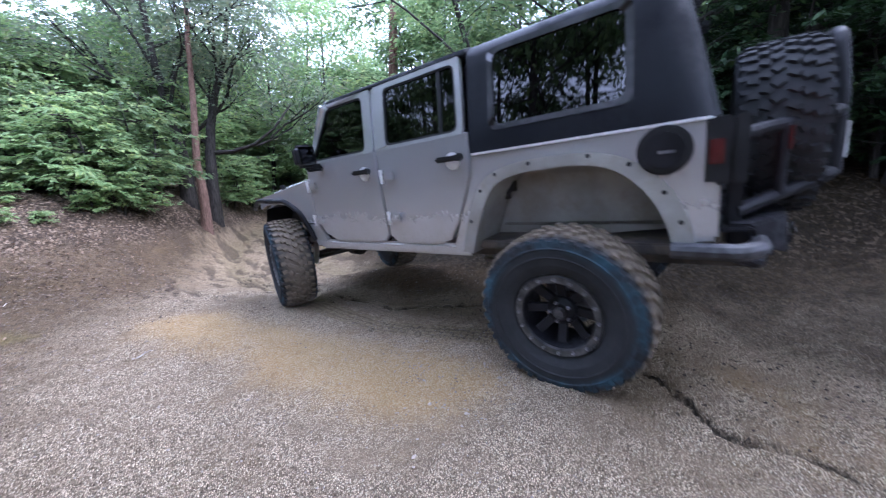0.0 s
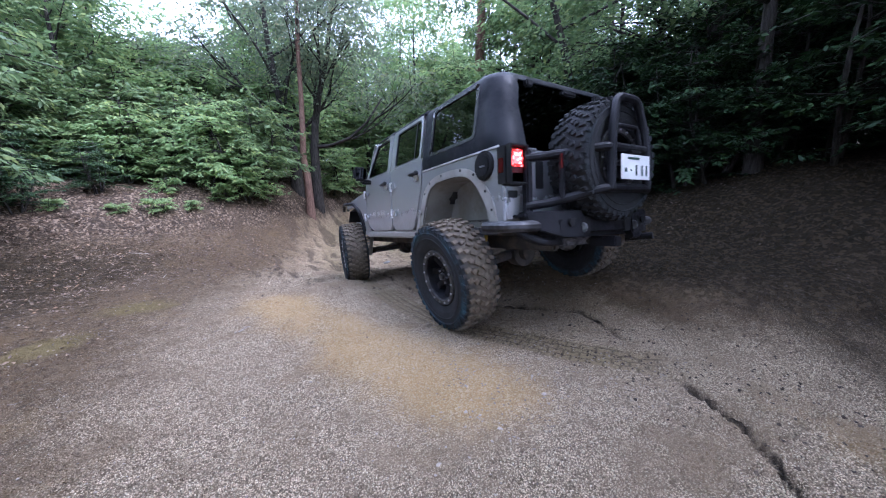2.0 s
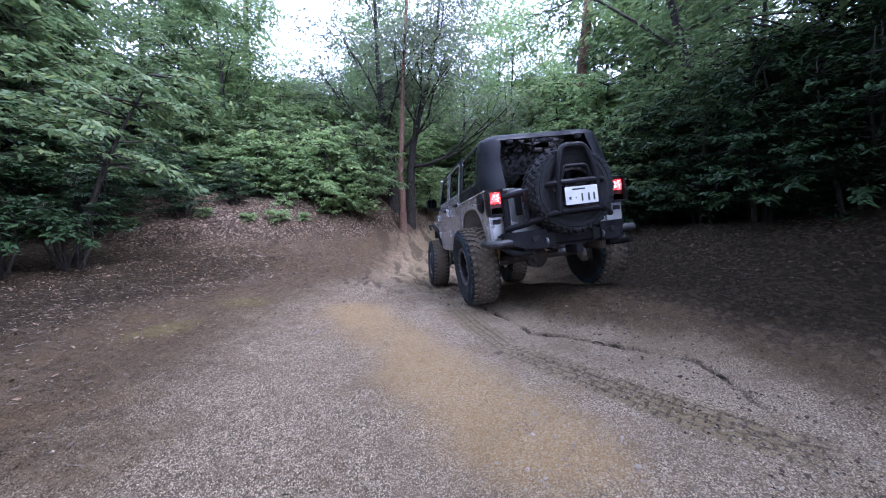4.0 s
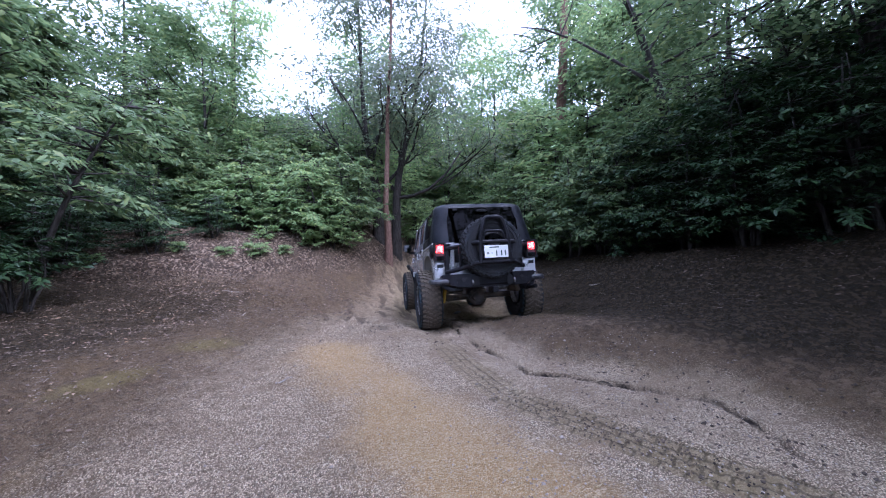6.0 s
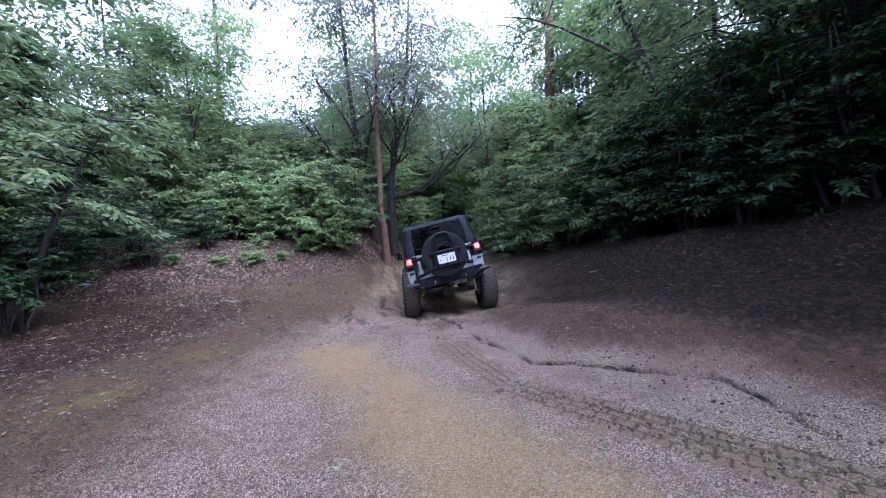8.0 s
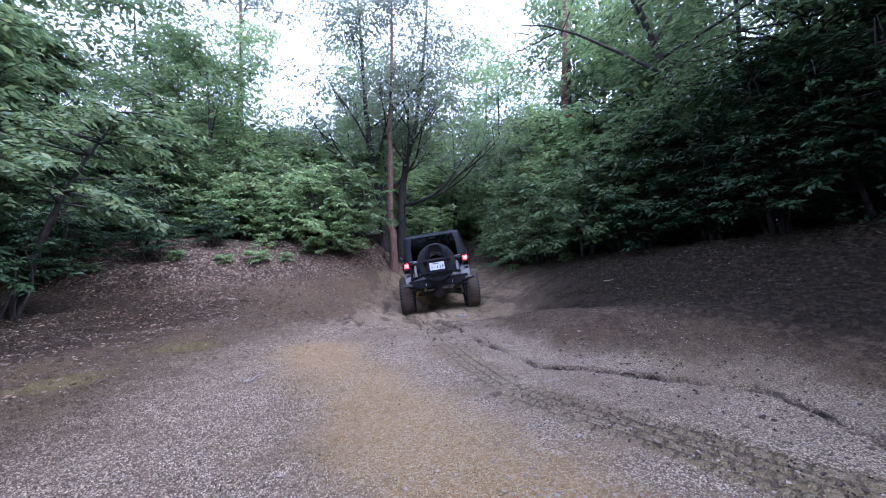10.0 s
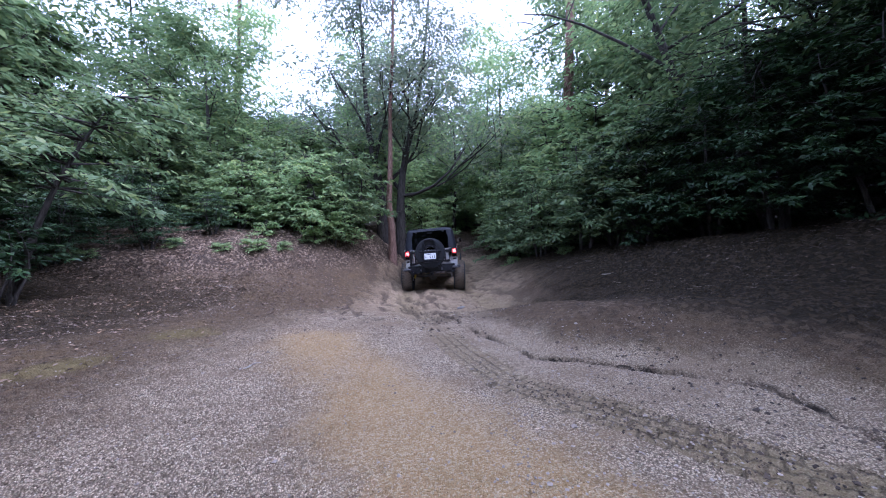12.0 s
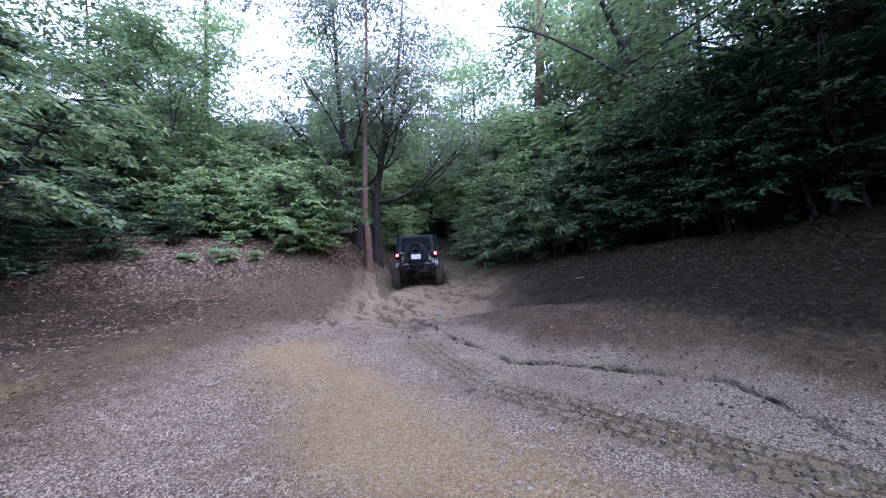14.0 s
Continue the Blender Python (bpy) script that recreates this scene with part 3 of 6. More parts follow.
def twig_bits():
    """Short dry twigs and stalks strewn over the soil."""
    rs = np.random.RandomState(17)
    out = []
    for i in range(1300):
        x, y = (rs.uniform(-6.0, -0.9), rs.uniform(0.4, 8.0)) if i % 3 else (rs.uniform(2.6, 6.0), rs.uniform(3.0, 8.0))
        if rs.uniform() > smooth(abs(x - 0.2), 1.0, 3.2):
            continue
        a, n, r = rs.uniform(0, 6.28), rs.uniform(0.015, 0.055), rs.uniform(0.001, 0.0028)
        z = float(land(x, y)) + 0.012
        path = [(x + math.cos(a) * n * t, y + math.sin(a) * n * t, z + 0.25 * n * t * t * rs.uniform(-0.2, 0.6)) for t in (-1, 0, 1)]
        out.append(rod(path, [r, r, r * 0.6], 4))
    scatter_mesh("twig_bits", out, TWIG_DULL, "short dry twigs and stalks strewn over the soil", "twigs")


def clods():
    """Loose crumbs of brown soil thrown up beside the wheels."""
    rs = np.random.RandomState(14)
    ico = np.array([(1, 0, 0), (-1, 0, 0), (0, 1, 0), (0, -1, 0), (0, 0, 0.9), (0, 0, -0.9)])
    faces = [(0, 2, 4), (2, 1, 4), (1, 3, 4), (3, 0, 4), (2, 0, 5), (1, 2, 5), (3, 1, 5), (0, 3, 5)]
    out = []
    for i in range(5650):
        if i > 5200:
            t = rs.uniform(0, 1) ** 1.3
            x, y = np.interp(t * 5, range(len(TRACK_A)), [p[0] for p in TRACK_A]) + rs.normal(0, 0.1), np.interp(t * 5, range(len(TRACK_A)), [p[1] for p in TRACK_A]) + rs.normal(0, 0.1)
        elif i % 3:
            x, y = rs.uniform(0.9, 4.6), rs.uniform(-0.6, 5.5)
            if x + 0.25 * y < 1.4 + rs.normal(0, 0.25):
                continue
        else:
            x, y = rs.uniform(-2.6, 1.4), rs.uniform(3.0, 9.0)
        r = rs.uniform(0.005, 0.013) * (0.6 if i > 5200 else 1) * (1 + 0.6 * (rs.uniform() > 0.97))
        v = (ico + rs.normal(0, 0.25, ico.shape)) * r * (1, 1, 0.75)
        out.append((v + (x, y, float(land(x, y)) + r * 0.15), faces))
    scatter_mesh("soil_clods", out, speckled("crumbled_soil", (0.035, 0.025, 0.017), (0.1, 0.073, 0.05), 2.5, 0.95, 0.0, 90, 0.6), "loose brown crumbs of soil thrown up beside the ruts", "soil")


def stones_and_twigs():
    """A few single things lying about: a flat stone on the track, a pale twig, a pale mass behind the trees."""
    rs = np.random.RandomState(19)

    def rock(name, x, y, size, label, a, b):
        bm = bmesh.new()
        bmesh.ops.create_icosphere(bm, subdivisions=3, radius=1)
        for v in bm.verts:
            n = v.co.normalized()
            k = 1 + 0.22 * math.sin(3 * n.x + 2 * n.y + x) * math.cos(4 * n.z + y) + rs.normal(0, 0.03)
            v.co = Vector((n.x * size[0] * k, n.y * size[1] * k, n.z * size[2] * k))
        me = bpy.data.meshes.new(name)
        bm.to_mesh(me)
        bm.free()
        me.materials.append(speckled(name + "_surface", a, b, 8, 0.9, 0.0, 60, 0.5, (0.12, 0.1, 0.08), 0.4))
        ob = tagged(new(name, me), label, "rock")
        ob.matrix_basis = pose(x, y, float(land(x, y)) + size[2] * 0.3, 0, 0, rs.uniform(0, 180))

    rock("flat_stone", 0.50, 7.10, (0.13, 0.07, 0.035), "small flat grey stone lying on the track", (0.2, 0.18, 0.16), (0.32, 0.3, 0.27))
    # rounded mass added for the pale patch between the trunks
    rock("boulder", -3.67, 17.95, (0.8, 0.5, 0.45), "pale rounded mass added behind the trees", (0.38, 0.34, 0.3), (0.5, 0.46, 0.42))
    for x, y, turn, length in ((-1.26, 2.30, 35, 0.13), (-3.1, 5.2, 100, 0.3), (-4.2, 6.8, 160, 0.45), (2.9, 5.6, 20, 0.4)):
        path = [(math.cos(radians(turn)) * t * length, math.sin(radians(turn)) * t * length, 0.012 + 0.012 * math.sin(5 * t)) for t in np.linspace(-0.5, 0.5, 6)]
        me = join([rod(path, [0.006, 0.006, 0.005, 0.005, 0.004, 0.002], 6)], "fallen_twig")
        me.materials.append(TWIG)
        ob = tagged(new("fallen_twig", me), "pale dry twig lying on the soil", "twig", "fallen twigs")
        ob.matrix_basis = pose(x, y, float(land(x, y)))


TWIG_DULL = bark_material("dull_twig", (0.09, 0.07, 0.055), (0.3, 0.25, 0.2))
TWIG = bark_material("bleached_twig", (0.25, 0.21, 0.17), (0.5, 0.46, 0.4))
# ------------------------------------------------------------------ plants
def part(name, me, material, parent, label=""):
    """One mesh under a thing or under a part."""
    if isinstance(me, bmesh.types.BMesh):
        bm, me = me, bpy.data.meshes.new(name)
        bm.to_mesh(me)
        bm.free()
    if material is not None:
        me.materials.append(material)
    ob = new(name, me)
    ob.parent = parent
    if label:
        tagged(ob, label)
    return ob


def rod(path, radii, sides=7):
    """Vertices and faces of a tapered round limb along a path."""
    path = np.asarray(path, float)
    verts, faces = [], []
    ref = np.array((0.31, 0.95, 0.05))
    for i, p in enumerate(path):
        t = path[min(i + 1, len(path) - 1)] - path[max(i - 1, 0)]
        t /= np.linalg.norm(t) + 1e-9
        a = np.cross(t, ref)
        a /= np.linalg.norm(a) + 1e-9
        b = np.cross(t, a)
        for s in range(sides):
            w = 2 * math.pi * s / sides
            verts.append(p + radii[i] * (math.cos(w) * a + math.sin(w) * b))
    for i in range(len(path) - 1):
        for s in range(sides):
            faces.append((i * sides + s, i * sides + (s + 1) % sides, (i + 1) * sides + (s + 1) % sides, (i + 1) * sides + s))
    faces.append(tuple(range((len(path) - 1) * sides, len(path) * sides)))
    return np.array(verts), faces


def join(pieces, name, smooth_shade=True):
    verts, faces, base = [], [], 0
    for v, f in pieces:
        verts.append(v)
        faces.extend([tuple(i + base for i in face) for face in f])
        base += len(v)
    me = bpy.data.meshes.new(name)
    me.from_pydata(np.concatenate(verts).tolist(), [], faces)
    if smooth_shade:
        me.polygons.foreach_set("use_smooth", np.ones(len(me.polygons), bool))
    return me


def leaves_mesh(name, places, ways, ups, sizes, material, slim=0.4, simple=False):
    """A blade of two folded halves at every place: a pointed oval, drooping at the tip."""
    n = len(places)
    p, d, u = (np.asarray(a, float) for a in (places, ways, ups))
    d /= np.linalg.norm(d, axis=1, keepdims=True) + 1e-9
    s = np.cross(d, u)
    s /= np.linalg.norm(s, axis=1, keepdims=True) + 1e-9
    u = np.cross(s, d)
    L = np.asarray(sizes)[:, None]
    fold = 0.1
    v = np.stack([p, p + d * L * 0.42 + s * L * slim * 0.5 - u * L * fold * 0.5, p + d * L - u * L * 0.16, p + d * L * 0.42 - s * L * slim * 0.5 - u * L * fold * 0.5], 1)
    i = np.arange(n)[:, None] * 4
    f = i + [0, 1, 2, 3] if simple else np.concatenate([i + [0, 1, 2], i + [0, 2, 3]])
    me = bpy.data.meshes.new(name)
    me.from_pydata(v.reshape(-1, 3).tolist(), [], f.tolist())
    me.polygons.foreach_set("use_smooth", np.ones(len(f), bool))
    me.materials.append(material)
    return me


def twig_leaves(rs, tips, ways, per, size, droop=0.25, flat=0.75):
    """Leaves in sprays along twigs: mostly level, set left and right of the twig."""
    P, D, U, S = [], [], [], []
    for tip, way in zip(tips, ways):
        way = way / (np.linalg.norm(way) + 1e-9)
        side = np.cross(way, (0, 0, 1.0))
        side /= np.linalg.norm(side) + 1e-9
        for j in range(per):
            t = j / per
            at = tip - way * (1 - t) * size * per * 0.28 + rs.normal(0, size * 0.12, 3)
            sgn = 1 if j % 2 else -1
            d = way * rs.uniform(0.35, 0.9) + side * sgn * rs.uniform(0.4, 1.0) * (1 - 0.6 * t) + np.array((0, 0, -droop)) + rs.normal(0, 0.18, 3)
            P.append(at), D.append(d)
            U.append(np.array((0, 0, flat)) + rs.normal(0, 0.28, 3))
            S.append(size * rs.uniform(0.7, 1.25))
    return P, D, U, S


def bush_meshes(seed, height, spread, stems, layers, per_layer, size, leaf, bark=None, low=0.12, reach=1.0):
    """A shrub or young tree: stems from the foot, level boughs in layers, leaf sprays along them."""
    rs = np.random.RandomState(seed)
    wood, tips, ways = [], [], []
    for s in range(stems):
        a = rs.uniform(0, 6.28)
        lean = rs.uniform(0.1, 0.45) * spread
        top = np.array((math.cos(a) * lean, math.sin(a) * lean, height * rs.uniform(0.75, 1.0)))
        bend = rs.normal(0, 0.12 * spread, 3) * (1, 1, 0)
        foot = np.array((math.cos(a), math.sin(a), 0)) * 0.12
        path = [foot * (1 - t) + top * t + bend * math.sin(3.14 * t) - np.array((0, 0, 0.25)) * (t == 0) for t in np.linspace(0, 1, 7)]
        r0 = 0.012 * height + 0.012
        wood.append(rod(path, [r0 * (1 - 0.85 * t) for t in np.linspace(0, 1, 7)], 6))
        for k in range(layers):
            f = low + (1 - low) * (k + rs.uniform(0, 0.9)) / layers
            at = np.array(path[0]) * 0 + np.array([np.interp(f, np.linspace(0, 1, 7), [p[c] for p in path]) for c in range(3)])
            for q in range(per_layer):
                b = rs.uniform(0, 6.28)
                L = spread * reach * rs.uniform(0.45, 1.0) * (1.12 - 0.62 * f)
                d = np.array((math.cos(b), math.sin(b), rs.uniform(0.0, 0.4)))
                pts = [at + d * L * t + np.array((0, 0, -0.22 * L * t * t)) for t in np.linspace(0, 1, 5)]
                wood.append(rod(pts[::2], [r0 * 0.35 * (1 - 0.8 * t) for t in (0, 0.5, 1)], 3))
                for t in np.linspace(0.3, 1.0, max(3, int(L / (size * 1.3)))):
                    o = at + d * L * t + np.array((0, 0, -0.22 * L * t * t))
                    for sg in (-1, 1):
                        w = d * rs.uniform(0.4, 1) + sg * rs.uniform(0.4, 1) * np.cross(d, (0, 0, 1)) + np.array((0, 0, rs.normal(-0.05, 0.15)))
                        tips.append(o + w * size * rs.uniform(0.6, 1.6)), ways.append(w)
    me = leaves_mesh("foliage", *twig_leaves(rs, tips, ways, 5, size), leaf)
    return join(wood, "stems"), me


def plant(name, wood, crown, bark, label, category, group=""):
    thing = new(name)
    tagged(thing, label, category, group)
    wood.materials.append(bark)
    part("stem", wood, None, thing)
    part("foliage", crown, None, thing)
    return thing


def tree_meshes(seed, height, girth, crown_from, spread, limbs, size, leaf, path=None, rise=(0.5, 1.3), forks=3, clump=26, puff=0.5):
    """A broad-leaved tree: a tapered trunk, limbs that rise and fork, and a loose clump of leaves round every twig's end."""
    rs = np.random.RandomState(seed)
    if path is None:
        sway = rs.normal(0, 0.025 * height, (2, 2))
        path = [(sway[0, 0] * math.sin(3 * t) + sway[1, 0] * t, sway[0, 1] * math.sin(2.6 * t) + sway[1, 1] * t, height * t) for t in np.linspace(0, 1, 10)]
    path = np.array(path, float)
    n = len(path)
    path[0, 2] -= 0.4
    wood = [rod(path, [girth * (1.25 if i == 0 else 1) * (1 - 0.85 * i / (n - 1)) for i in range(n)], 10)]
    ends = []
    ts = np.linspace(0, 1, n)

    def limb(at, d, L, r, depth):
        d = d / np.linalg.norm(d)
        bend = rs.normal(0, 0.12, 3) * L
        pts = [at + d * L * t + bend * math.sin(2.2 * t) + np.array((0, 0, 0.1 * L * t * t)) for t in np.linspace(0, 1, 5)]
        wood.append(rod(pts if depth else pts[::2], [r * (1 - 0.6 * t) for t in (np.linspace(0, 1, 5) if depth else (0, 0.5, 1))], 4 if depth else 3))
        if depth == 0:
            ends.extend((pts[-1], pts[2] + rs.normal(0, 0.15 * L, 3)))
            return
        for q in range(forks):
            t = 0.45 + 0.55 * (q + rs.uniform(0.2, 1)) / forks
            o = at + d * L * min(t, 1) + bend * math.sin(2.2 * min(t, 1))
            w = d + rs.normal(0, 0.55, 3) * (1, 1, 0.7)
            limb(o, w, L * rs.uniform(0.42, 0.62), r * 0.45, depth - 1)

    for k in range(limbs):
        f = crown_from + (1 - crown_from) * (k + rs.uniform(0, 1)) / limbs
        at = np.array([np.interp(f, ts, path[:, c]) for c in range(3)])
        b = k * 2.4 + rs.uniform(-0.6, 0.6)
        L = spread * rs.uniform(0.55, 0.95) * (1.0 - 0.5 * ((f - crown_from) / (1.001 - crown_from)) ** 2)
        limb(at, np.array((math.cos(b), math.sin(b), rs.uniform(*rise))), L * 0.62, girth * 0.46 * (1.1 - f), 2)
    ends = np.array(ends)
    e = len(ends)
    m = e * clump
    # every end carries a few flat twigs, and the leaves sit left and right along them
    turn = np.repeat(rs.uniform(0, 6.28, e), clump) + rs.randint(0, 4, m) * 1.57 + rs.normal(0, 0.15, m)
    far = rs.uniform(0.1, 1, m) ** 0.8 * puff * 1.7
    tip = np.stack([np.cos(turn), np.sin(turn), np.repeat(rs.normal(0.0, 0.25, e), clump)], 1)
    P = np.repeat(ends, clump, 0) + tip * far[:, None] + rs.normal(0, 0.05, (m, 3)) - np.array((0, 0, 1)) * (0.3 * far**2)[:, None]
    yaw = turn + rs.choice((-1, 1), m) * rs.uniform(0.3, 1.2, m)
    D = np.stack([np.cos(yaw), np.sin(yaw), -0.25 + rs.normal(0, 0.2, m)], 1)
    U = np.array((0, 0, 1.0)) + rs.normal(0, 0.3, (m, 3))
    me = leaves_mesh("foliage", P, D, U, size * rs.uniform(0.7, 1.3, m), leaf, 0.45, True)
    return join(wood, "trunk"), me


def tree(name, meshes, bark, label, m, category="tree", group=""):
    thing = new(name)
    tagged(thing, label, category, group)
    meshes[0].materials.append(bark)
    part("trunk", meshes[0], None, thing)
    part("crown", meshes[1], None, thing)
    thing.matrix_basis = m
    return thing


def at_ground(x, y, turn=0.0, scale=1.0, sink=0.05, lean=(0, 0)):
    return Matrix.LocRotScale((x, y, float(land(x, y)) - sink), Euler((radians(lean[0]), radians(lean[1]), radians(turn))), (scale, scale, scale))


def plant_copy(ob, x, y, turn, scale, sink=0.05, lean=(0, 0)):
    c = copy_thing(ob, Matrix())
    c.matrix_basis = at_ground(x, y, turn, scale, sink, lean)
    return c


def build_woods():
    rs = np.random.RandomState(21)
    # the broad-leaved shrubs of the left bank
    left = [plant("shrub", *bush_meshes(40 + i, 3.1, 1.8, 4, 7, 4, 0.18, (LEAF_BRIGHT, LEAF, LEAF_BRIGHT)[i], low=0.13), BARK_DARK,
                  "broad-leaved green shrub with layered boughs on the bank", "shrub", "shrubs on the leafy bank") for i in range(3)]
    right = [plant("bush", *bush_meshes(60 + i, 3.4, 2.0, 4, 6, 4, 0.135, LEAF_SHADED), BARK_DARK,
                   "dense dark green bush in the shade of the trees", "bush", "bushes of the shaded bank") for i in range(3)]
    tall = [plant("young_tree", *bush_meshes(90 + i, 6.0, 2.3, 3, 12, 5, 0.2, (LEAF, LEAF_BRIGHT, LEAF_SHADED)[i], low=0.14), BARK_DARK,
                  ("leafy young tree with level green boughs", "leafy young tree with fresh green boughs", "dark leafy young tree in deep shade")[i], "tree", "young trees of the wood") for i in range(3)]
    low = plant("seedling", *bush_meshes(80, 0.5, 0.42, 3, 3, 3, 0.09, LEAF_BRIGHT), BARK_DARK, "low fresh green seedling on leaf litter", "plant", "seedlings on the bank")
    bare = plant("twiggy_bush", *bush_meshes(83, 1.3, 0.9, 11, 2, 2, 0.12, LEAF_SHADED, low=0.6), BARK_DARK, "thin twiggy bush with bare lower stems", "bush", "twiggy bushes")
    first = dict.fromkeys((*left, *right, *tall, low, bare), True)

    def put(ob, x, y, turn, scale, lean=(0, 0)):
        if first.get(ob):
            first[ob] = False
            ob.matrix_basis = at_ground(x, y, turn, scale, 0.05, lean)
        else:
            plant_copy(ob, x, y, turn, scale, 0.05, lean)

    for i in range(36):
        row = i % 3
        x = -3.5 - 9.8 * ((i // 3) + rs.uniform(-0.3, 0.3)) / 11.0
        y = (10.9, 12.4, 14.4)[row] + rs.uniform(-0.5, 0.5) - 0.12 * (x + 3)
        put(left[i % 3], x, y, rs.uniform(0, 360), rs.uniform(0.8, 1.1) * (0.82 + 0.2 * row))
    # near the left edge: growth over the shelf, leaves darkened for shade
    for x, y, s in ((-9.4, 5.6, 0.95), (-9.0, 8.4, 0.9), (-10.4, 3.4, 1.0), (-11.2, 6.4, 1.1)):
        put(right[1], x, y, rs.uniform(0, 360), s)
    for x, y, s in ((-6.5, 5.2, 0.95), (-7.2, 4.7, 1.05)):
        put(bare, x, y, rs.uniform(0, 360), s)
    for x, y, s in ((-7.6, 6.8, 0.5), (-6.6, 7.9, 0.42), (-8.4, 7.4, 0.6), (-7.7, 9.0, 0.55), (-8.6, 5.0, 0.7), (-6.0, 9.3, 0.4)):
        put(right[2], x, y, rs.uniform(0, 360), s)
    # the edge of the track on the right, and the shaded bank behind
    edge_bushes = [(2.7, 11.8, 0.7), (3.1, 10.0, 0.85), (3.8, 8.6, 0.9), (4.8, 7.4, 0.9), (5.2, 6.3, 0.85), (5.4, 5.2, 0.8), (5.9, 4.3, 0.8), (6.7, 3.4, 0.85), (7.4, 2.2, 0.9), (8.0, 1.0, 0.95), (5.9, 5.8, 1.0), (4.3, 8.0, 0.8), (6.6, 6.8, 1.1), (7.4, 5.4, 1.1), (8.0, 4.2, 1.1)]
    bank_bushes = [(8.8, 2.8, 1.1), (3.4, 13.6, 0.9), (4.6, 10.6, 1.2), (6.0, 9.2, 1.25), (7.6, 8.2, 1.25), (9.2, 6.6, 1.3), (9.8, 4.4, 1.3), (5.2, 13.0, 1.3), (7.2, 11.4, 1.4), (9.6, 9.4, 1.4), (11.6, 7.0, 1.4), (10.6, 2.0, 1.3), (9.6, -0.5, 1.2), (4.2, 16.0, 1.1), (6.5, 15.5, 1.4)]
    upper_bushes = [(6.1, 3.9, 0.9), (6.6, 2.6, 0.9), (6.9, 1.6, 0.9), (7.2, 0.3, 0.95), (7.6, -1.0, 1.0), (9, 13.5, 1.5), (12, 11, 1.5), (8.4, 0.2, 0.9), (8.6, -2.4, 1.0), (5.4, 8.2, 1.1), (6.6, 7.9, 1.2), (7.0, 6.2, 1.2), (7.7, 6.9, 1.3), (6.9, 4.9, 1.1), (7.6, 3.6, 1.2), (8.6, 5.4, 1.3), (6.8, 9.9, 1.3), (4.0, 11.6, 1.0), (5.0, 11.8, 1.2), (10.5, -3.6, 1.2)]
    rear_bushes = [(11.5, 0.6, 1.5), (12.2, 3.2, 1.6), (11.9, -1.8, 1.6), (13.2, -4.4, 1.7), (13.8, 1.4, 1.8), (14.2, -1.4, 1.8), (12.6, 5.4, 1.7)]
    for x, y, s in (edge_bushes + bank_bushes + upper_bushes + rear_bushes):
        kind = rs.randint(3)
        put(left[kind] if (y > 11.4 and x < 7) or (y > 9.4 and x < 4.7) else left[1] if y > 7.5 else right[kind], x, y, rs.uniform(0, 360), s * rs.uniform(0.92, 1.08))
    # young trees that close the wood behind the shrubs
    for x, y, sc in ((-9.9, 7.7, 1.0), (-11.6, 10.6, 1.1), (-9.0, 11.2, 0.85)):
        put(tall[0], x, y, rs.uniform(0, 360), sc)
    for i in range(9):
        x = -4.6 - 1.25 * i + rs.uniform(-0.4, 0.4)
        put(tall[1], x, 14.2 - 0.1 * x * (i % 2) - 0.35 * i + rs.uniform(-0.4, 0.4), rs.uniform(0, 360), rs.uniform(0.56, 0.74))
    for i in range(10):
        x = -5.6 - 1.5 * i + rs.uniform(-0.5, 0.5)
        put(tall[1], x, 18.2 - 0.45 * i + rs.uniform(-0.6, 0.6), rs.uniform(0, 360), rs.uniform(0.85, 1.05))
    for i in range(9):
        put(tall[1], -6.0 - 1.6 * i + rs.uniform(-0.5, 0.5), 22.6 - 0.75 * i + rs.uniform(-0.7, 0.7), rs.uniform(0, 360), rs.uniform(0.95, 1.15))
    for x, y, sc in ((-12.5, 9.5, 0.9), (-13.0, 6.5, 0.9), (-11.2, 7.6, 0.75), (-12.6, 3.6, 0.9), (-13.5, 0.6, 1.0), (-9.6, 10.2, 0.7)):
        put(tall[0], x, y, rs.uniform(0, 360), sc)
    for x, y, sc in ((-5.6, 21.5, 1.1), (-3.6, 20.6, 1.0), (-2.2, 22.5, 1.1), (2.2, 29.5, 1.2), (3.9, 27.0, 1.2), (4.4, 23.5, 1.1), (4.2, 19.6, 0.95), (6.2, 21.5, 1.2),
                     (-4.6, 25.5, 1.35), (-7.4, 24.5, 1.3), (-9.8, 22.5, 1.3), (7.5, 25, 1.3), (3.6, 12.9, 0.72), (4.6, 11.6, 0.8), (4.0, 15.2, 0.8), (5.0, 12.4, 1.05), (5.7, 10.7, 0.95)):
        put(tall[1], x, y, rs.uniform(0, 360), sc)
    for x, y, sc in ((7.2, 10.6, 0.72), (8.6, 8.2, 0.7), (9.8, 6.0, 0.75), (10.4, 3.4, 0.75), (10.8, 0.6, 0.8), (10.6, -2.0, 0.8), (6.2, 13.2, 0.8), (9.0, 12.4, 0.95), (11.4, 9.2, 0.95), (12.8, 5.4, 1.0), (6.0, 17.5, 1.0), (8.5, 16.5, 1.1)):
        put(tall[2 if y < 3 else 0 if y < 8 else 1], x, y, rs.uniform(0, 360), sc)
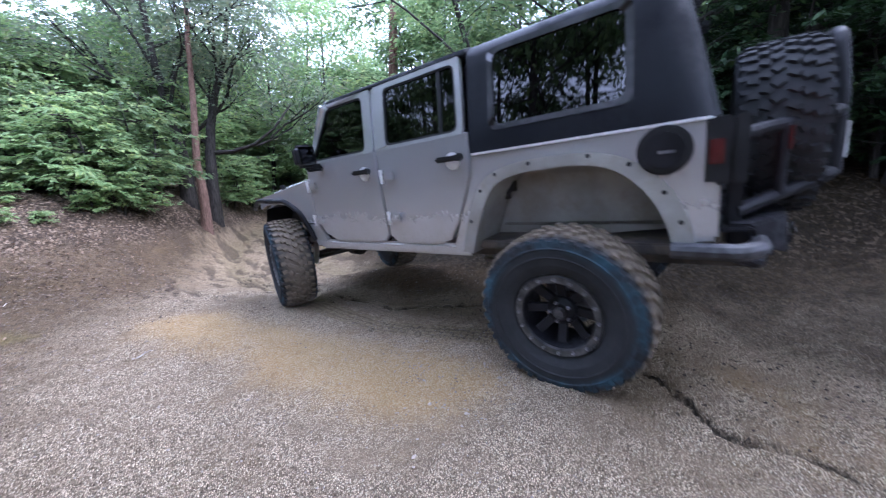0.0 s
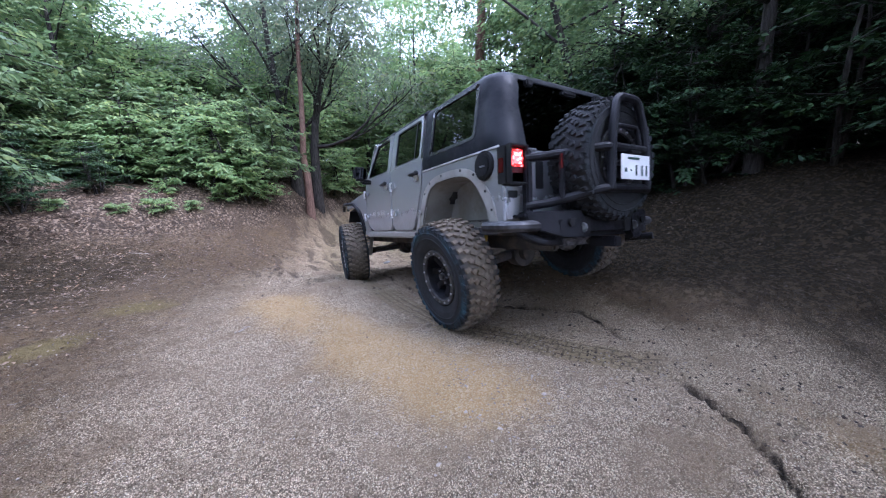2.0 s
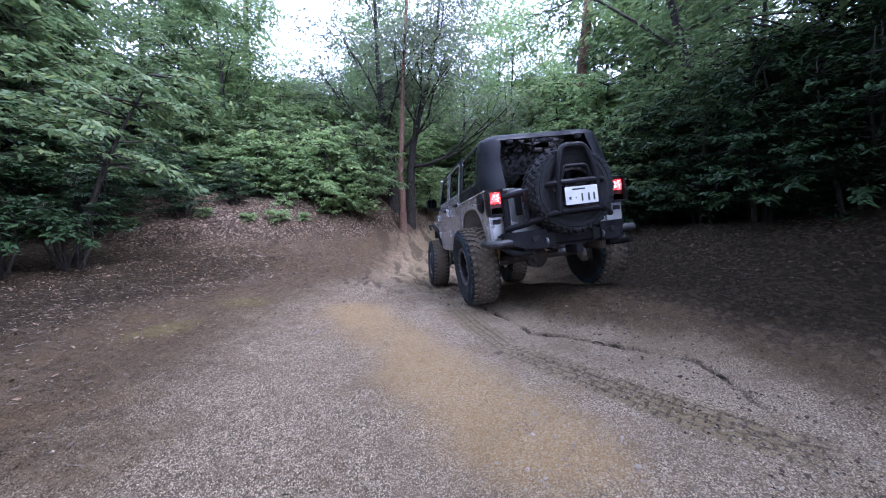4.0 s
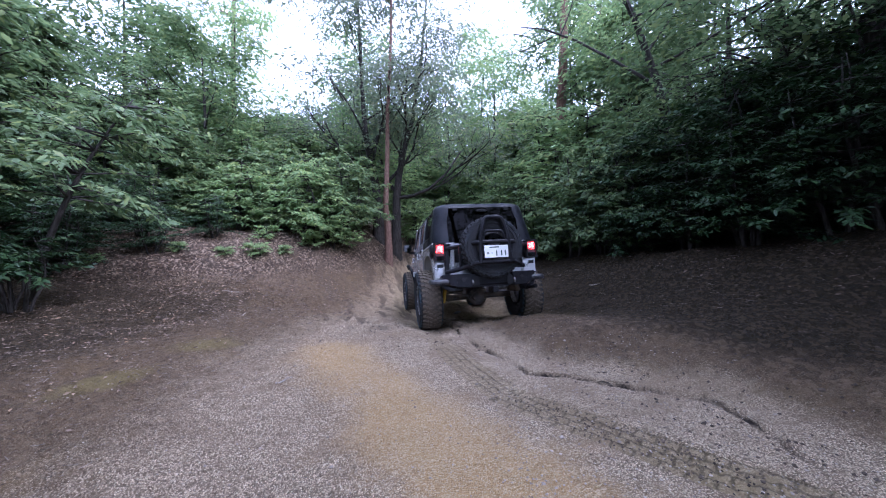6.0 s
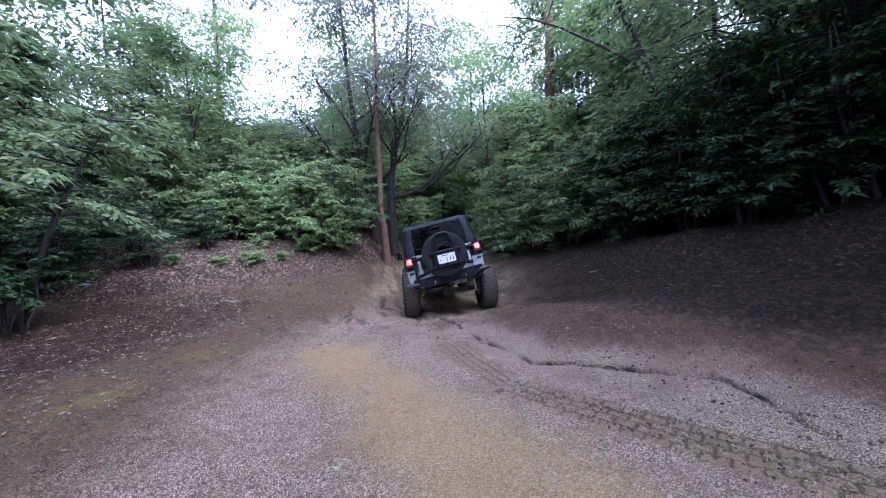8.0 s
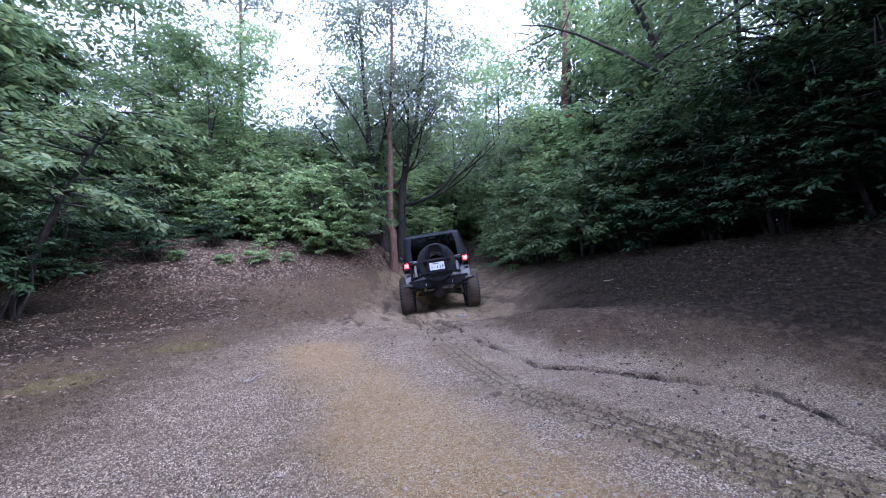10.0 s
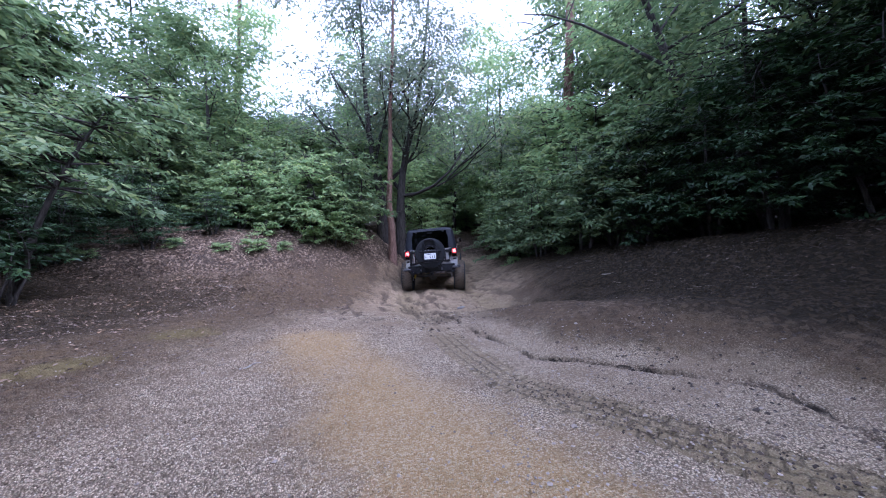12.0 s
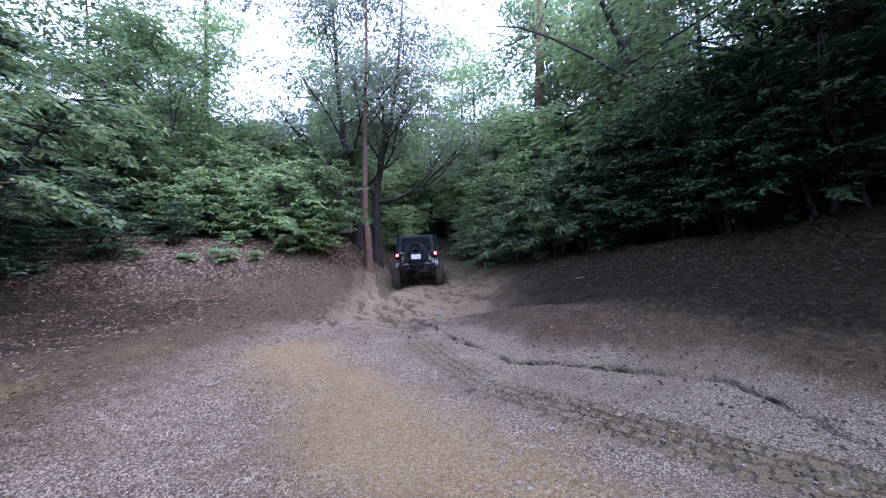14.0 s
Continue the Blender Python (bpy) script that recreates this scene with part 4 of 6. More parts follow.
    for x, y, sc in ((-13.5, 29, 1.4), (-10.0, 32, 1.45), (-6.8, 31, 1.4), (-3.8, 33, 2.0), (-0.8, 31.5, 1.8), (0.8, 35, 2.1), (4.8, 32, 1.9), (7.4, 30.5, 1.8), (10.5, 29.5, 1.9), (-16.5, 25.5, 1.8), (-2.0, 26.0, 1.5)):
        put(tall[1], x, y, rs.uniform(0, 360), sc)
    # the end of the trail
    for i in range(30):
        x = rs.uniform(-8, 10)
        y = rs.uniform(16.5, 30)
        if abs(x - float(np.interp(y, TRAIL_Y, TRAIL_X))) < 1.6:
            x += 3.2 if x > 1.5 else -3.2
        if y < 25 and abs(x / y) < 0.16:
            continue
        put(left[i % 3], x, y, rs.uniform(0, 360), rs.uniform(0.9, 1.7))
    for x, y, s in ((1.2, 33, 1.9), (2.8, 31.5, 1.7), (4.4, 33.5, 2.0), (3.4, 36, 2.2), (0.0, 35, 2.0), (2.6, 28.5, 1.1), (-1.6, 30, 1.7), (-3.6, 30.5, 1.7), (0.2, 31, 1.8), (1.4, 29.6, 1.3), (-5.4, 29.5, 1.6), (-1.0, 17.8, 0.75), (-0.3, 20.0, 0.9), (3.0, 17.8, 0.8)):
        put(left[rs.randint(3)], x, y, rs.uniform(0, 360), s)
    for x, y, s in ((-4.6, 8.9, 0.85), (-4.2, 9.3, 0.6), (-5.2, 8.5, 0.6), (-6.3, 8.2, 0.6),
                    (-7.2, 7.2, 0.6), (3.4, 8.9, 0.6), (2.4, 11.0, 0.7), (-3.7, 10.2, 1.0), (-5.0, 9.9, 1.0)):
        put(low, x, y, rs.uniform(0, 360), s)


def build_trees():
    # the slim bare pine beside the trail
    lean = [(0, 0, 0), (0.02, 0, 0.7), (0.0, 0, 1.4), (-0.08, 0, 2.2), (-0.02, 0, 3.2), (0.03, 0, 4.4), (0.06, 0, 6), (0.22, 0, 8.5), (0.3, 0, 11), (0.35, 0, 13)]
    tree("pine_tree", tree_meshes(1, 13, 0.165, 0.86, 1.8, 12, 0.14, LEAF_HIGH, lean, (0.2, 0.6), 2, 20, 0.4), BARK_PINE,
                "slim bare red-barked pine trunk beside the rutted trail", at_ground(-1.70, 13.19))
    # forked broad-leaved trees just behind it
    left_fork = [(0, 0, 0), (-0.02, 0, 1.2), (-0.12, 0, 2.4), (-0.3, 0, 3.4), (-0.5, 0, 4.6), (-0.62, 0.1, 6.0), (-0.7, 0.1, 8.5), (-0.9, 0.2, 13.0)]
    right_fork = [(0, 0, 0), (0.02, 0, 1.2), (0.05, 0, 2.4), (0.15, 0, 3.4), (0.4, 0, 4.6), (0.8, 0.1, 6.0), (1.2, 0.1, 8.5), (1.6, 0.2, 12.5)]
    tree("broadleaf_tree", tree_meshes(5, 9.5, 0.24, 0.24, 6.6, 11, 0.15, LEAF_HIGH, left_fork, (0.8, 1.9), 3, 84, 0.9), BARK_DARK, "dark-trunked broad-leaved tree with forking limbs", at_ground(-2.24, 14.58, 0), group="forked trees")
    tree("broadleaf_tree", tree_meshes(6, 9.5, 0.23, 0.24, 6.6, 11, 0.15, LEAF_HIGH, right_fork, (0.8, 1.9), 3, 84, 0.9), BARK_DARK, "dark-trunked broad-leaved tree with forking limbs", at_ground(-1.51, 14.58, 0), group="forked trees")
    # the leaning tree near the camera on the left
    wood, crown = bush_meshes(9, 4.4, 2.4, 1, 10, 5, 0.15, LEAF, low=0.45)
    thing = plant("young_tree", wood, crown, BARK_DARK, "thin leaning young tree with wide leafy boughs", "tree")
    thing.matrix_basis = at_ground(-7.0, 5.6, 40, 1.05, 0.05, (0, 12))
    # a tree whose long bare limbs reach out over the trail
    reach = [(0, 0, 0), (-0.1, 0, 1.5), (-0.3, 0.1, 3.0), (-0.7, 0.1, 4.4), (-1.3, 0.0, 5.8), (-2.0, -0.1, 7.0), (-2.6, -0.2, 8.4)]
    tree("overhanging_tree", tree_meshes(27, 8.4, 0.16, 0.42, 6.5, 12, 0.12, LEAF_BRIGHT, reach, (0.0, 0.5), 3, 38, 0.62), BARK_DARK, "dark-limbed tree reaching out over the trail", at_ground(6.4, 8.0, 0))
    # red pines further off, and one added unseen behind, shading the left
    tall = tree("pine_tree", tree_meshes(12, 19, 0.27, 0.62, 3.4, 18, 0.24, LEAF_HIGH, None, (0.1, 0.5), 3, 14, 0.5), BARK_PINE, "tall red pine with a bare trunk and a thin crown", at_ground(5.4, 14.4), group="tall red pines")
    for x, y, t, s in ((-12.5, 21, 70, 0.95), (14, 27, 130, 1.0), (3.7, -3.6, 10, 0.8)):
        plant_copy(tall, x, y, t, s)
    # broad-leaved trees of the wood
    kinds = ((15, 8.5, 0.16, 0.3, 5.2, 15, 0.14, LEAF, None, (0.1, 0.8), 3, 26, 0.66), (16, 9.5, 0.13, 0.16, 4.6, 18, 0.22, LEAF, None, (0.2, 1.0), 3, 25, 0.55), (17, 9, 0.12, 0.1, 4.2, 17, 0.2, LEAF_BRIGHT, None, (0.2, 1.0), 3, 25, 0.55))
    woods = [tree("woodland_tree", tree_meshes(*kinds[i]), BARK_DARK,
                  ("tall broad-leaved tree with a dense dark crown", "broad-leaved tree with a full green crown", "broad-leaved tree with a light green crown")[i],
                  at_ground(*((9.0, 5.2, 0, 0.95), (-9, 13.8, 40, 0.8), (-5.6, 21.5, 80, 0.95))[i])) for i in range(3)]
    shade_trees = [(1, 8.4, 9.4, 50, 0.95), (1, 7.8, 12.4, 120, 0.95), (0, 9.8, 8.8, 200, 1.1), (0, 10.6, 2.6, 20, 1.0), (2, 7.8, 13.2, 300, 1.1), (0, 7.4, 1.2, 80, 0.9), (0, 7.4, -2.6, 310, 0.95), (1, 10.5, 17.0, 33, 0.9), (0, 8.6, -1.2, 140, 1.0), (0, 8.2, -4.2, 250, 1.0), (1, 10, 20.5, 270, 1.0), (0, 12.5, 14, 10, 1.2), (2, 4.4, 21, 180, 1.15)]
    slope_trees = [(2, 4.6, 26, 240, 1.5), (2, -6.5, 27, 140, 0.9), (1, 8.5, 20, 10, 1.35), (2, -3.4, 19.0, 220, 1.1), (2, 1.4, 27, 100, 1.3), (1, -15, 17, 200, 1.2), (2, -10.5, 18.5, 20, 1.15), (1, -18, 13, 50, 1.2), (2, 8, 25, 90, 1.0), (1, -12, 16.5, 10, 0.9), (2, -7.8, 18.5, 160, 0.6), (1, -14, 21, 100, 0.7)]
    middle_trees = [(1, -15, 12, 330, 0.8), (1, -12, 8.8, 30, 0.8), (1, -11.5, 3.5, 260, 0.9), (1, -16, 6, 210, 1.0), (2, 3, 30, 60, 0.9), (1, -7, 29, 40, 0.8), (2, 10, 33, 10, 1.1), (1, 15, 20, 70, 1.1), (1, 19, 12, 190, 1.2), (1, 17, 4, 280, 1.1), (1, -20, 20, 120, 0.9), (1, -12, 30, 290, 0.8), (1, 20, 28, 140, 1.2)]
    # those behind are unseen, added to close the wood in the car's reflections
    outer_trees = [(2, -9.5, 23, 10, 0.65), (2, -4.6, 26, 130, 1.1), (1, -9, -6, 10, 1.1), (1, -3, -8, 80, 1.2), (0, 3.5, -8, 160, 1.2), (1, -13, -2, 240, 1.2), (1, -9.5, -1.5, 120, 0.95), (1, -10.5, 2.0, 20, 0.9), (1, -6, -9, 200, 1.2), (1, 1, -10, 310, 1.3), (1, -12, 4.5, 250, 1.1), (0, 7, -7, 40, 1.2), (0, 12, -8, 20, 1.1)]
    # unseen side trees among these are added to block sky and sun
    back_trees = [(0, 15.5, 0.5, 130, 1.3), (0, 15.0, -3.5, 220, 1.3), (0, 6.3, 3.4, 15, 0.8), (0, 6.9, 4.8, 140, 0.95), (0, 6.7, 1.4, 260, 1.0), (0, -6.8, 0.6, 100, 0.95), (0, -5.6, -2.8, 20, 1.1), (0, -10.2, 0.4, 200, 1.0), (0, -7.0, -4.0, 290, 0.95), (0, 9.8, -0.4, 200, 1.1), (0, 11.6, 0.8, 300, 1.25), (1, 0, -17, 300, 1.2)]
    for k, x, y, t, s in (shade_trees + slope_trees + middle_trees + outer_trees + back_trees):
        plant_copy(woods[k], x, y, t, s)


def far_wood():
    """Woods on the far slopes: a belt of leaf clumps all round."""
    rs = np.random.RandomState(44)
    n = 30000
    a = rs.uniform(0, 2 * math.pi, n)
    r = rs.uniform(34, 70, n)
    x, y = r * np.sin(a), r * np.cos(a)
    top = 7.5 + 1.6 * np.sin(a * 7 + 1) + 1.2 * np.sin(a * 17) + 0.05 * (r - 34)
    z = land(np.clip(x, -60, 60), np.clip(y, -20, 60), False) + rs.uniform(0, 1, n) ** 0.8 * top
    ways = rs.normal(0, 1, (n, 3)) * (1, 1, 0.4)
    ups = np.array((0, 0, 1.0)) + rs.normal(0, 0.5, (n, 3))
    me = leaves_mesh("far_wood", np.stack([x, y, z], 1), ways, ups, rs.uniform(0.5, 1.3, n), LEAF_HIGH, 0.7, True)
    tagged(new("far_wood", me), "far green woodland all round the clearing", "woodland", kind="stuff")


build_woods()
build_trees()
far_wood()
pebbles()
litter()
twig_bits()
clods()
stones_and_twigs()


# ------------------------------------------------------------------ the vehicle
def box(cx, cy, cz, sx, sy, sz, bevel=0.008, segments=2):
    bm = bmesh.new()
    bmesh.ops.create_cube(bm, size=1, matrix=Matrix.Translation((cx, cy, cz)) @ Matrix.Diagonal((sx, sy, sz, 1)))
    if bevel:
        bmesh.ops.bevel(bm, geom=bm.edges[:], offset=min(bevel, 0.45 * min(sx, sy, sz)), segments=segments, affect="EDGES")
    return bm


def side_x(z, x0=0.768):
    return x0 - max(0.0, z - 1.2) * 0.17 - max(0.0, 0.75 - z) * 0.05


def slab(poly, side, thick=0.02, out=0.0, bevel=0.005, x0=0.768):
    """A body panel from its outline in (y, z), on the left (-1) or right (1), following the body's lean."""
    bm = bmesh.new()
    a = [bm.verts.new((side * (side_x(z, x0) + out), y, z)) for y, z in poly]
    b = [bm.verts.new((side * (side_x(z, x0) + out - thick), y, z)) for y, z in poly]
    bm.faces.new(a), bm.faces.new(b[::-1])
    n = len(poly)
    for i in range(n):
        bm.faces.new((a[i], b[i], b[(i + 1) % n], a[(i + 1) % n]))
    bmesh.ops.recalc_face_normals(bm, faces=bm.faces[:])
    if bevel:
        rim = [e for e in bm.edges if all(v in set(a) for v in e.verts)]
        bmesh.ops.bevel(bm, geom=rim, offset=bevel, segments=2, affect="EDGES")
    return bm


def tube(path, radius, sides=10):
    """A bent pipe with closed ends and rounded bends."""
    pts = [Vector(p) for p in path]
    out = [pts[0]]
    for a, b, c in zip(pts, pts[1:], pts[2:]):
        cut = min(0.3 * (a - b).length, 0.3 * (c - b).length, radius * 2.2)
        p, q = b + (a - b).normalized() * cut, b + (c - b).normalized() * cut
        out += [p * (1 - t) ** 2 + b * 2 * t * (1 - t) + q * t * t for t in (0, 0.33, 0.67, 1)]
    out.append(pts[-1])
    v, f = rod([tuple(p) for p in out], [radius] * len(out), sides)
    f.append(tuple(range(sides))[::-1])
    return join([(v, f)], "tube")


def disc(center, axis, radius, depth, sides=24, bevel=0.003):
    bm = bmesh.new()
    m = Matrix.Translation(center) @ Vector((0, 0, 1)).rotation_difference(Vector(axis)).to_matrix().to_4x4()
    bmesh.ops.create_cone(bm, cap_ends=True, segments=sides, radius1=radius, radius2=radius, depth=depth, matrix=m)
    if bevel:
        bmesh.ops.bevel(bm, geom=[e for e in bm.edges if len(e.link_faces) == 2 and e.calc_face_angle(0) > 0.8], offset=bevel, segments=2, affect="EDGES")
    return bm


def lathe(profile, sides=48):
    """A ring about the x axis from its section in (x, radius)."""
    verts, faces = [], []
    n = len(profile)
    for s in range(sides):
        a = 2 * math.pi * s / sides
        verts += [(x, r * math.cos(a), r * math.sin(a)) for x, r in profile]
    for s in range(sides):
        for i in range(n - 1):
            p, q = s * n + i, ((s + 1) % sides) * n + i
            faces.append((p, p + 1, q + 1, q))
    return np.array(verts, float), faces


def tyre_mesh():
    """A mud tyre: round-shouldered carcass with staggered lugs across the tread and on the shoulders."""
    wall = [(-0.118, 0.232), (-0.14, 0.25), (-0.162, 0.3), (-0.17, 0.35), (-0.168, 0.395), (-0.158, 0.428), (-0.135, 0.447), (-0.06, 0.453), (0.0, 0.454)]
    profile = wall + [(-x, r) for x, r in wall[-2::-1]]
    pieces = [lathe(profile, 64)]
    cube = np.array([(x, y, z) for x in (-1, 1) for y in (-1, 1) for z in (-1, 1)], float)
    faces = [(0, 1, 3, 2), (4, 6, 7, 5), (0, 4, 5, 1), (2, 3, 7, 6), (0, 2, 6, 4), (1, 5, 7, 3)]

    def lug(angle, x, half_x, half_t, r0, r1, twist, tilt=0.0):
        v = cube * (half_x, half_t, 1)
        v[:, :2] *= np.where(v[:, 2:] > 0, 0.86, 1.06)
        c, s = math.cos(twist), math.sin(twist)
        v = np.stack([v[:, 0] * c - v[:, 1] * s, v[:, 0] * s + v[:, 1] * c, v[:, 2]], 1)
        r = np.where(v[:, 2] > 0, r1, r0) - tilt * np.abs(v[:, 0] + x)
        x_ = v[:, 0] + x
        a = angle + v[:, 1] / 0.46
        return np.stack([x_, r * np.cos(a), r * np.sin(a)], 1), faces

    n = 36
    for i in range(n):
        a = 2 * math.pi * i / n
        for sg in (-1, 1):
            o = a + (math.pi / n if sg > 0 else 0)
            pieces.append(lug(o, sg * 0.028, 0.022, 0.018, 0.446, 0.471, 0.6 * sg))
            pieces.append(lug(o + 0.06, sg * 0.072, 0.02, 0.017, 0.444, 0.471, -0.4 * sg))
            pieces.append(lug(o + 0.1, sg * 0.118, 0.024, 0.018, 0.438, 0.471, -0.2 * sg, 0.06))
            pieces.append(lug(o + 0.02, sg * 0.15, 0.018, 0.016, 0.405, 0.452, 0.0, 0.05))
    for r0 in (0.345, 0.392):
        for sg in (-1, 1):
            pieces.append(lathe([(sg * 0.166, r0 - 0.006), (sg * 0.1745, r0), (sg * 0.166, r0 + 0.006)][::sg], 64))
    for i in range(44):
        a = 2 * math.pi * i / 44
        for sg in (-1, 1):
            v, f = lug(a, 0, 0.004, 0.014, 0.402, 0.43, 0)
            v[:, 0] = sg * (0.166 + (np.abs(v[:, 0]) > 0.003) * 0 + 0.004 * (cube[:, 0] > 0))
            pieces.append((v, f))
    return join(pieces, "tyre", False)


def rim_mesh():
    """A black steel-look rim: deep barrel, eight spokes round a hub."""
    pieces = [lathe([(-0.118, 0.205), (-0.125, 0.24), (-0.11, 0.245), (-0.1, 0.2), (-0.02, 0.19), (0.1, 0.2), (0.118, 0.24), (0.135, 0.236), (0.137, 0.198), (0.12, 0.192), (-0.1, 0.185)], 48)]
    pieces.append(lathe([(0.05, 0.0), (0.082, 0.0), (0.082, 0.05), (0.06, 0.08), (0.045, 0.085), (0.03, 0.08), (0.03, 0.0)], 24))
    cube = np.array([(x, y, z) for x in (-1, 1) for y in (-1, 1) for z in (-1, 1)], float)
    faces = [(0, 1, 3, 2), (4, 6, 7, 5), (0, 4, 5, 1), (2, 3, 7, 6), (0, 2, 6, 4), (1, 5, 7, 3)]
    for i in range(8):
        a = 2 * math.pi * i / 8
        v = cube * (0.016, 0.024, 0.062) + (0.045, 0, 0.135)
        v[:, 0] += (v[:, 2] - 0.135) * 0.3
        c, s = math.cos(a), math.sin(a)
        pieces.append((np.stack([v[:, 0], v[:, 1] * c - v[:, 2] * s, v[:, 1] * s + v[:, 2] * c], 1), faces))
    return join(pieces, "rim", False)


TYRE_MESH, RIM_MESH = None, None


def wheel(parent, name, side, clean=False):
    """A wheel under the vehicle: tyre, rim, lock ring with bolts, hub cap. Its outer face looks along +x or -x."""
    global TYRE_MESH, RIM_MESH
    if TYRE_MESH is None:
        TYRE_MESH, RIM_MESH = tyre_mesh(), rim_mesh()
        TYRE_MESH.materials.append(TYRE), RIM_MESH.materials.append(STEEL)
        ring = join([lathe([(0.128, 0.195), (0.146, 0.198), (0.148, 0.234), (0.128, 0.24)], 48)], "lock_ring", False)
        ring.materials.append(STEEL_GREY)
        bolt = join([lathe([(-0.005, 0.009), (0.006, 0.009), (0.008, 0.006), (0.008, 0.0)], 6)], "bolt", False)
        bolt.materials.append(WORN)
        wheel.bolt = bolt
        cap = join([lathe([(0.08, 0.0), (0.115, 0.0), (0.112, 0.028), (0.08, 0.032)], 20)], "hub_cap")
        cap.materials.append(STEEL_GREY)
        wheel.extra = (("lock_ring", ring), ("hub_cap", cap))
    w = new(name)
    w.parent = parent
    for n, me in (("tyre", TYRE_MESH), ("rim", RIM_MESH), *wheel.extra):
        o = new(n, me)
        o.parent = w
        if side < 0:
            o.matrix_basis = pose(0, 0, 0, 0, 0, 180)
        if clean and n == "tyre":
            o.data = o.data.copy()
            o.data.materials[0] = TYRE_CLEAN
    for count, ring_r, x in ((16, 0.216, 0.15), (5, 0.058, 0.086)):
        for i in range(count):
            b = new("bolt", wheel.bolt)
            b.parent = w
            a = 2 * math.pi * i / count
            b.matrix_basis = pose(side * x, ring_r * math.cos(a), ring_r * math.sin(a), 0, 0, 0 if side > 0 else 180)
    return w


STEEL_END = speckled("scraped_black_tube", (0.01, 0.01, 0.012), (0.06, 0.06, 0.064), 9, 0.45, 0.1, 120, 0.2)
STEEL_GREY = speckled("scuffed_lock_ring", (0.03, 0.03, 0.031), (0.085, 0.082, 0.078), 18, 0.5, 0.3, 150, 0.2)


def hardtop_mesh():
    """The black hard top: an upright shell with rounded corners, open at the side and rear windows."""
    zs = [1.128, 1.2, 1.253, 1.3, 1.45, 1.6, 1.657, 1.675, 1.693, 1.708, 1.72, 1.729, 1.735]
    inset = [0, 0, 0, 0, 0, 0, 0.0, 0.003, 0.011, 0.023, 0.039, 0.058, 0.08]

    def section(z, ins):
        hw, back, r = side_x(z) - ins, -0.665 + (z - 1.12) * 0.24 + ins, 0.15
        pts = [(-hw, y) for y in (0.52, 0.37, -0.1, -0.335, back + r)]
        pts += [(-hw + r - r * math.cos(a), back + r - r * math.sin(a)) for a in (0.35, 0.75, 1.15, 1.57)]
        half = pts + [(-0.54, back)] if hw - r > 0.56 else pts + [(-min(0.5, hw - r - 0.01), back)]
        return half + [(-x, y) for x, y in half[::-1]]

    rows = [[(x, y, z) for x, y in section(z, i)] for z, i in zip(zs, inset)]
    n = len(rows[0])
    verts = [v for row in rows for v in row]
    faces = []
    for k in range(len(rows) - 1):
        for i in range(n - 1):
            mid = 0.5 * (zs[k] + zs[k + 1])
            side_window = i in (1, 2, n - 3, n - 4) and 1.25 < mid < 1.66
            rear_window = i == n // 2 - 1 and mid < 1.64
            if not (side_window or rear_window):
                faces.append((k * n + i, k * n + i + 1, (k + 1) * n + i + 1, (k + 1) * n + i))
    base = (len(rows) - 1) * n
    top = len(verts)
    for i in range(n):
        x, y, z = verts[base + i]
        verts.append((x * 0.6, y * 0.6 + 0.03, 1.75))
    faces += [(base + i, base + i + 1, top + i + 1, top + i) for i in range(n - 1)] + [tuple(top + i for i in range(n))]
    me = bpy.data.meshes.new("hard_top")
    me.from_pydata(verts, [], faces)
    bm = bmesh.new()
    bm.from_mesh(me)
    bmesh.ops.recalc_face_normals(bm, faces=bm.faces[:])
    bm.to_mesh(me)
    bm.free()
    me.polygons.foreach_set("use_smooth", np.ones(len(me.polygons), bool))
    return me


def rounded(poly, r):
    """An outline with every corner cut round in five steps."""
    out = []
    n = len(poly)
    for i in range(n):
        a, b, c = Vector(poly[i - 1]), Vector(poly[i]), Vector(poly[(i + 1) % n])
        p, q = b + (a - b).normalized() * r, b + (c - b).normalized() * r
        out += [tuple(p * (1 - t) ** 2 + b * 2 * t * (1 - t) + q * t * t) for t in (0, 0.25, 0.5, 0.75, 1)]
    return out


def frame_bars(outer, inner, side, material, parent, name, out=0.0, depth=0.03, turns=(0.004, 0.004)):
    """A closed frame between an outer and an inner outline with as many corners, on the body's side."""
    outer, inner = rounded(outer, turns[0]), rounded(inner, turns[1])
    bm = bmesh.new()
    n = len(outer)
    for i in range(n):
        j = (i + 1) % n
        quad = [outer[i], outer[j], inner[j], inner[i]]
        a = [bm.verts.new((side * (side_x(z) + out), y, z)) for y, z in quad]
        b = [bm.verts.new((side * (side_x(z) + out - depth), y, z)) for y, z in quad]
        bm.faces.new(a), bm.faces.new(b[::-1])
        for k in range(4):
            bm.faces.new((a[k], b[k], b[(k + 1) % 4], a[(k + 1) % 4]))
    bmesh.ops.remove_doubles(bm, verts=bm.verts[:], dist=1e-4)
    bmesh.ops.recalc_face_normals(bm, faces=bm.faces[:])
    return part(name, bm, material, parent)


ARCH = [(-0.50, 0.585), (-0.475, 0.68), (-0.41, 0.81), (-0.29, 0.93), (-0.13, 0.985), (0.16, 0.985), (0.34, 0.95), (0.43, 0.87), (0.52, 0.69), (0.595, 0.49)]


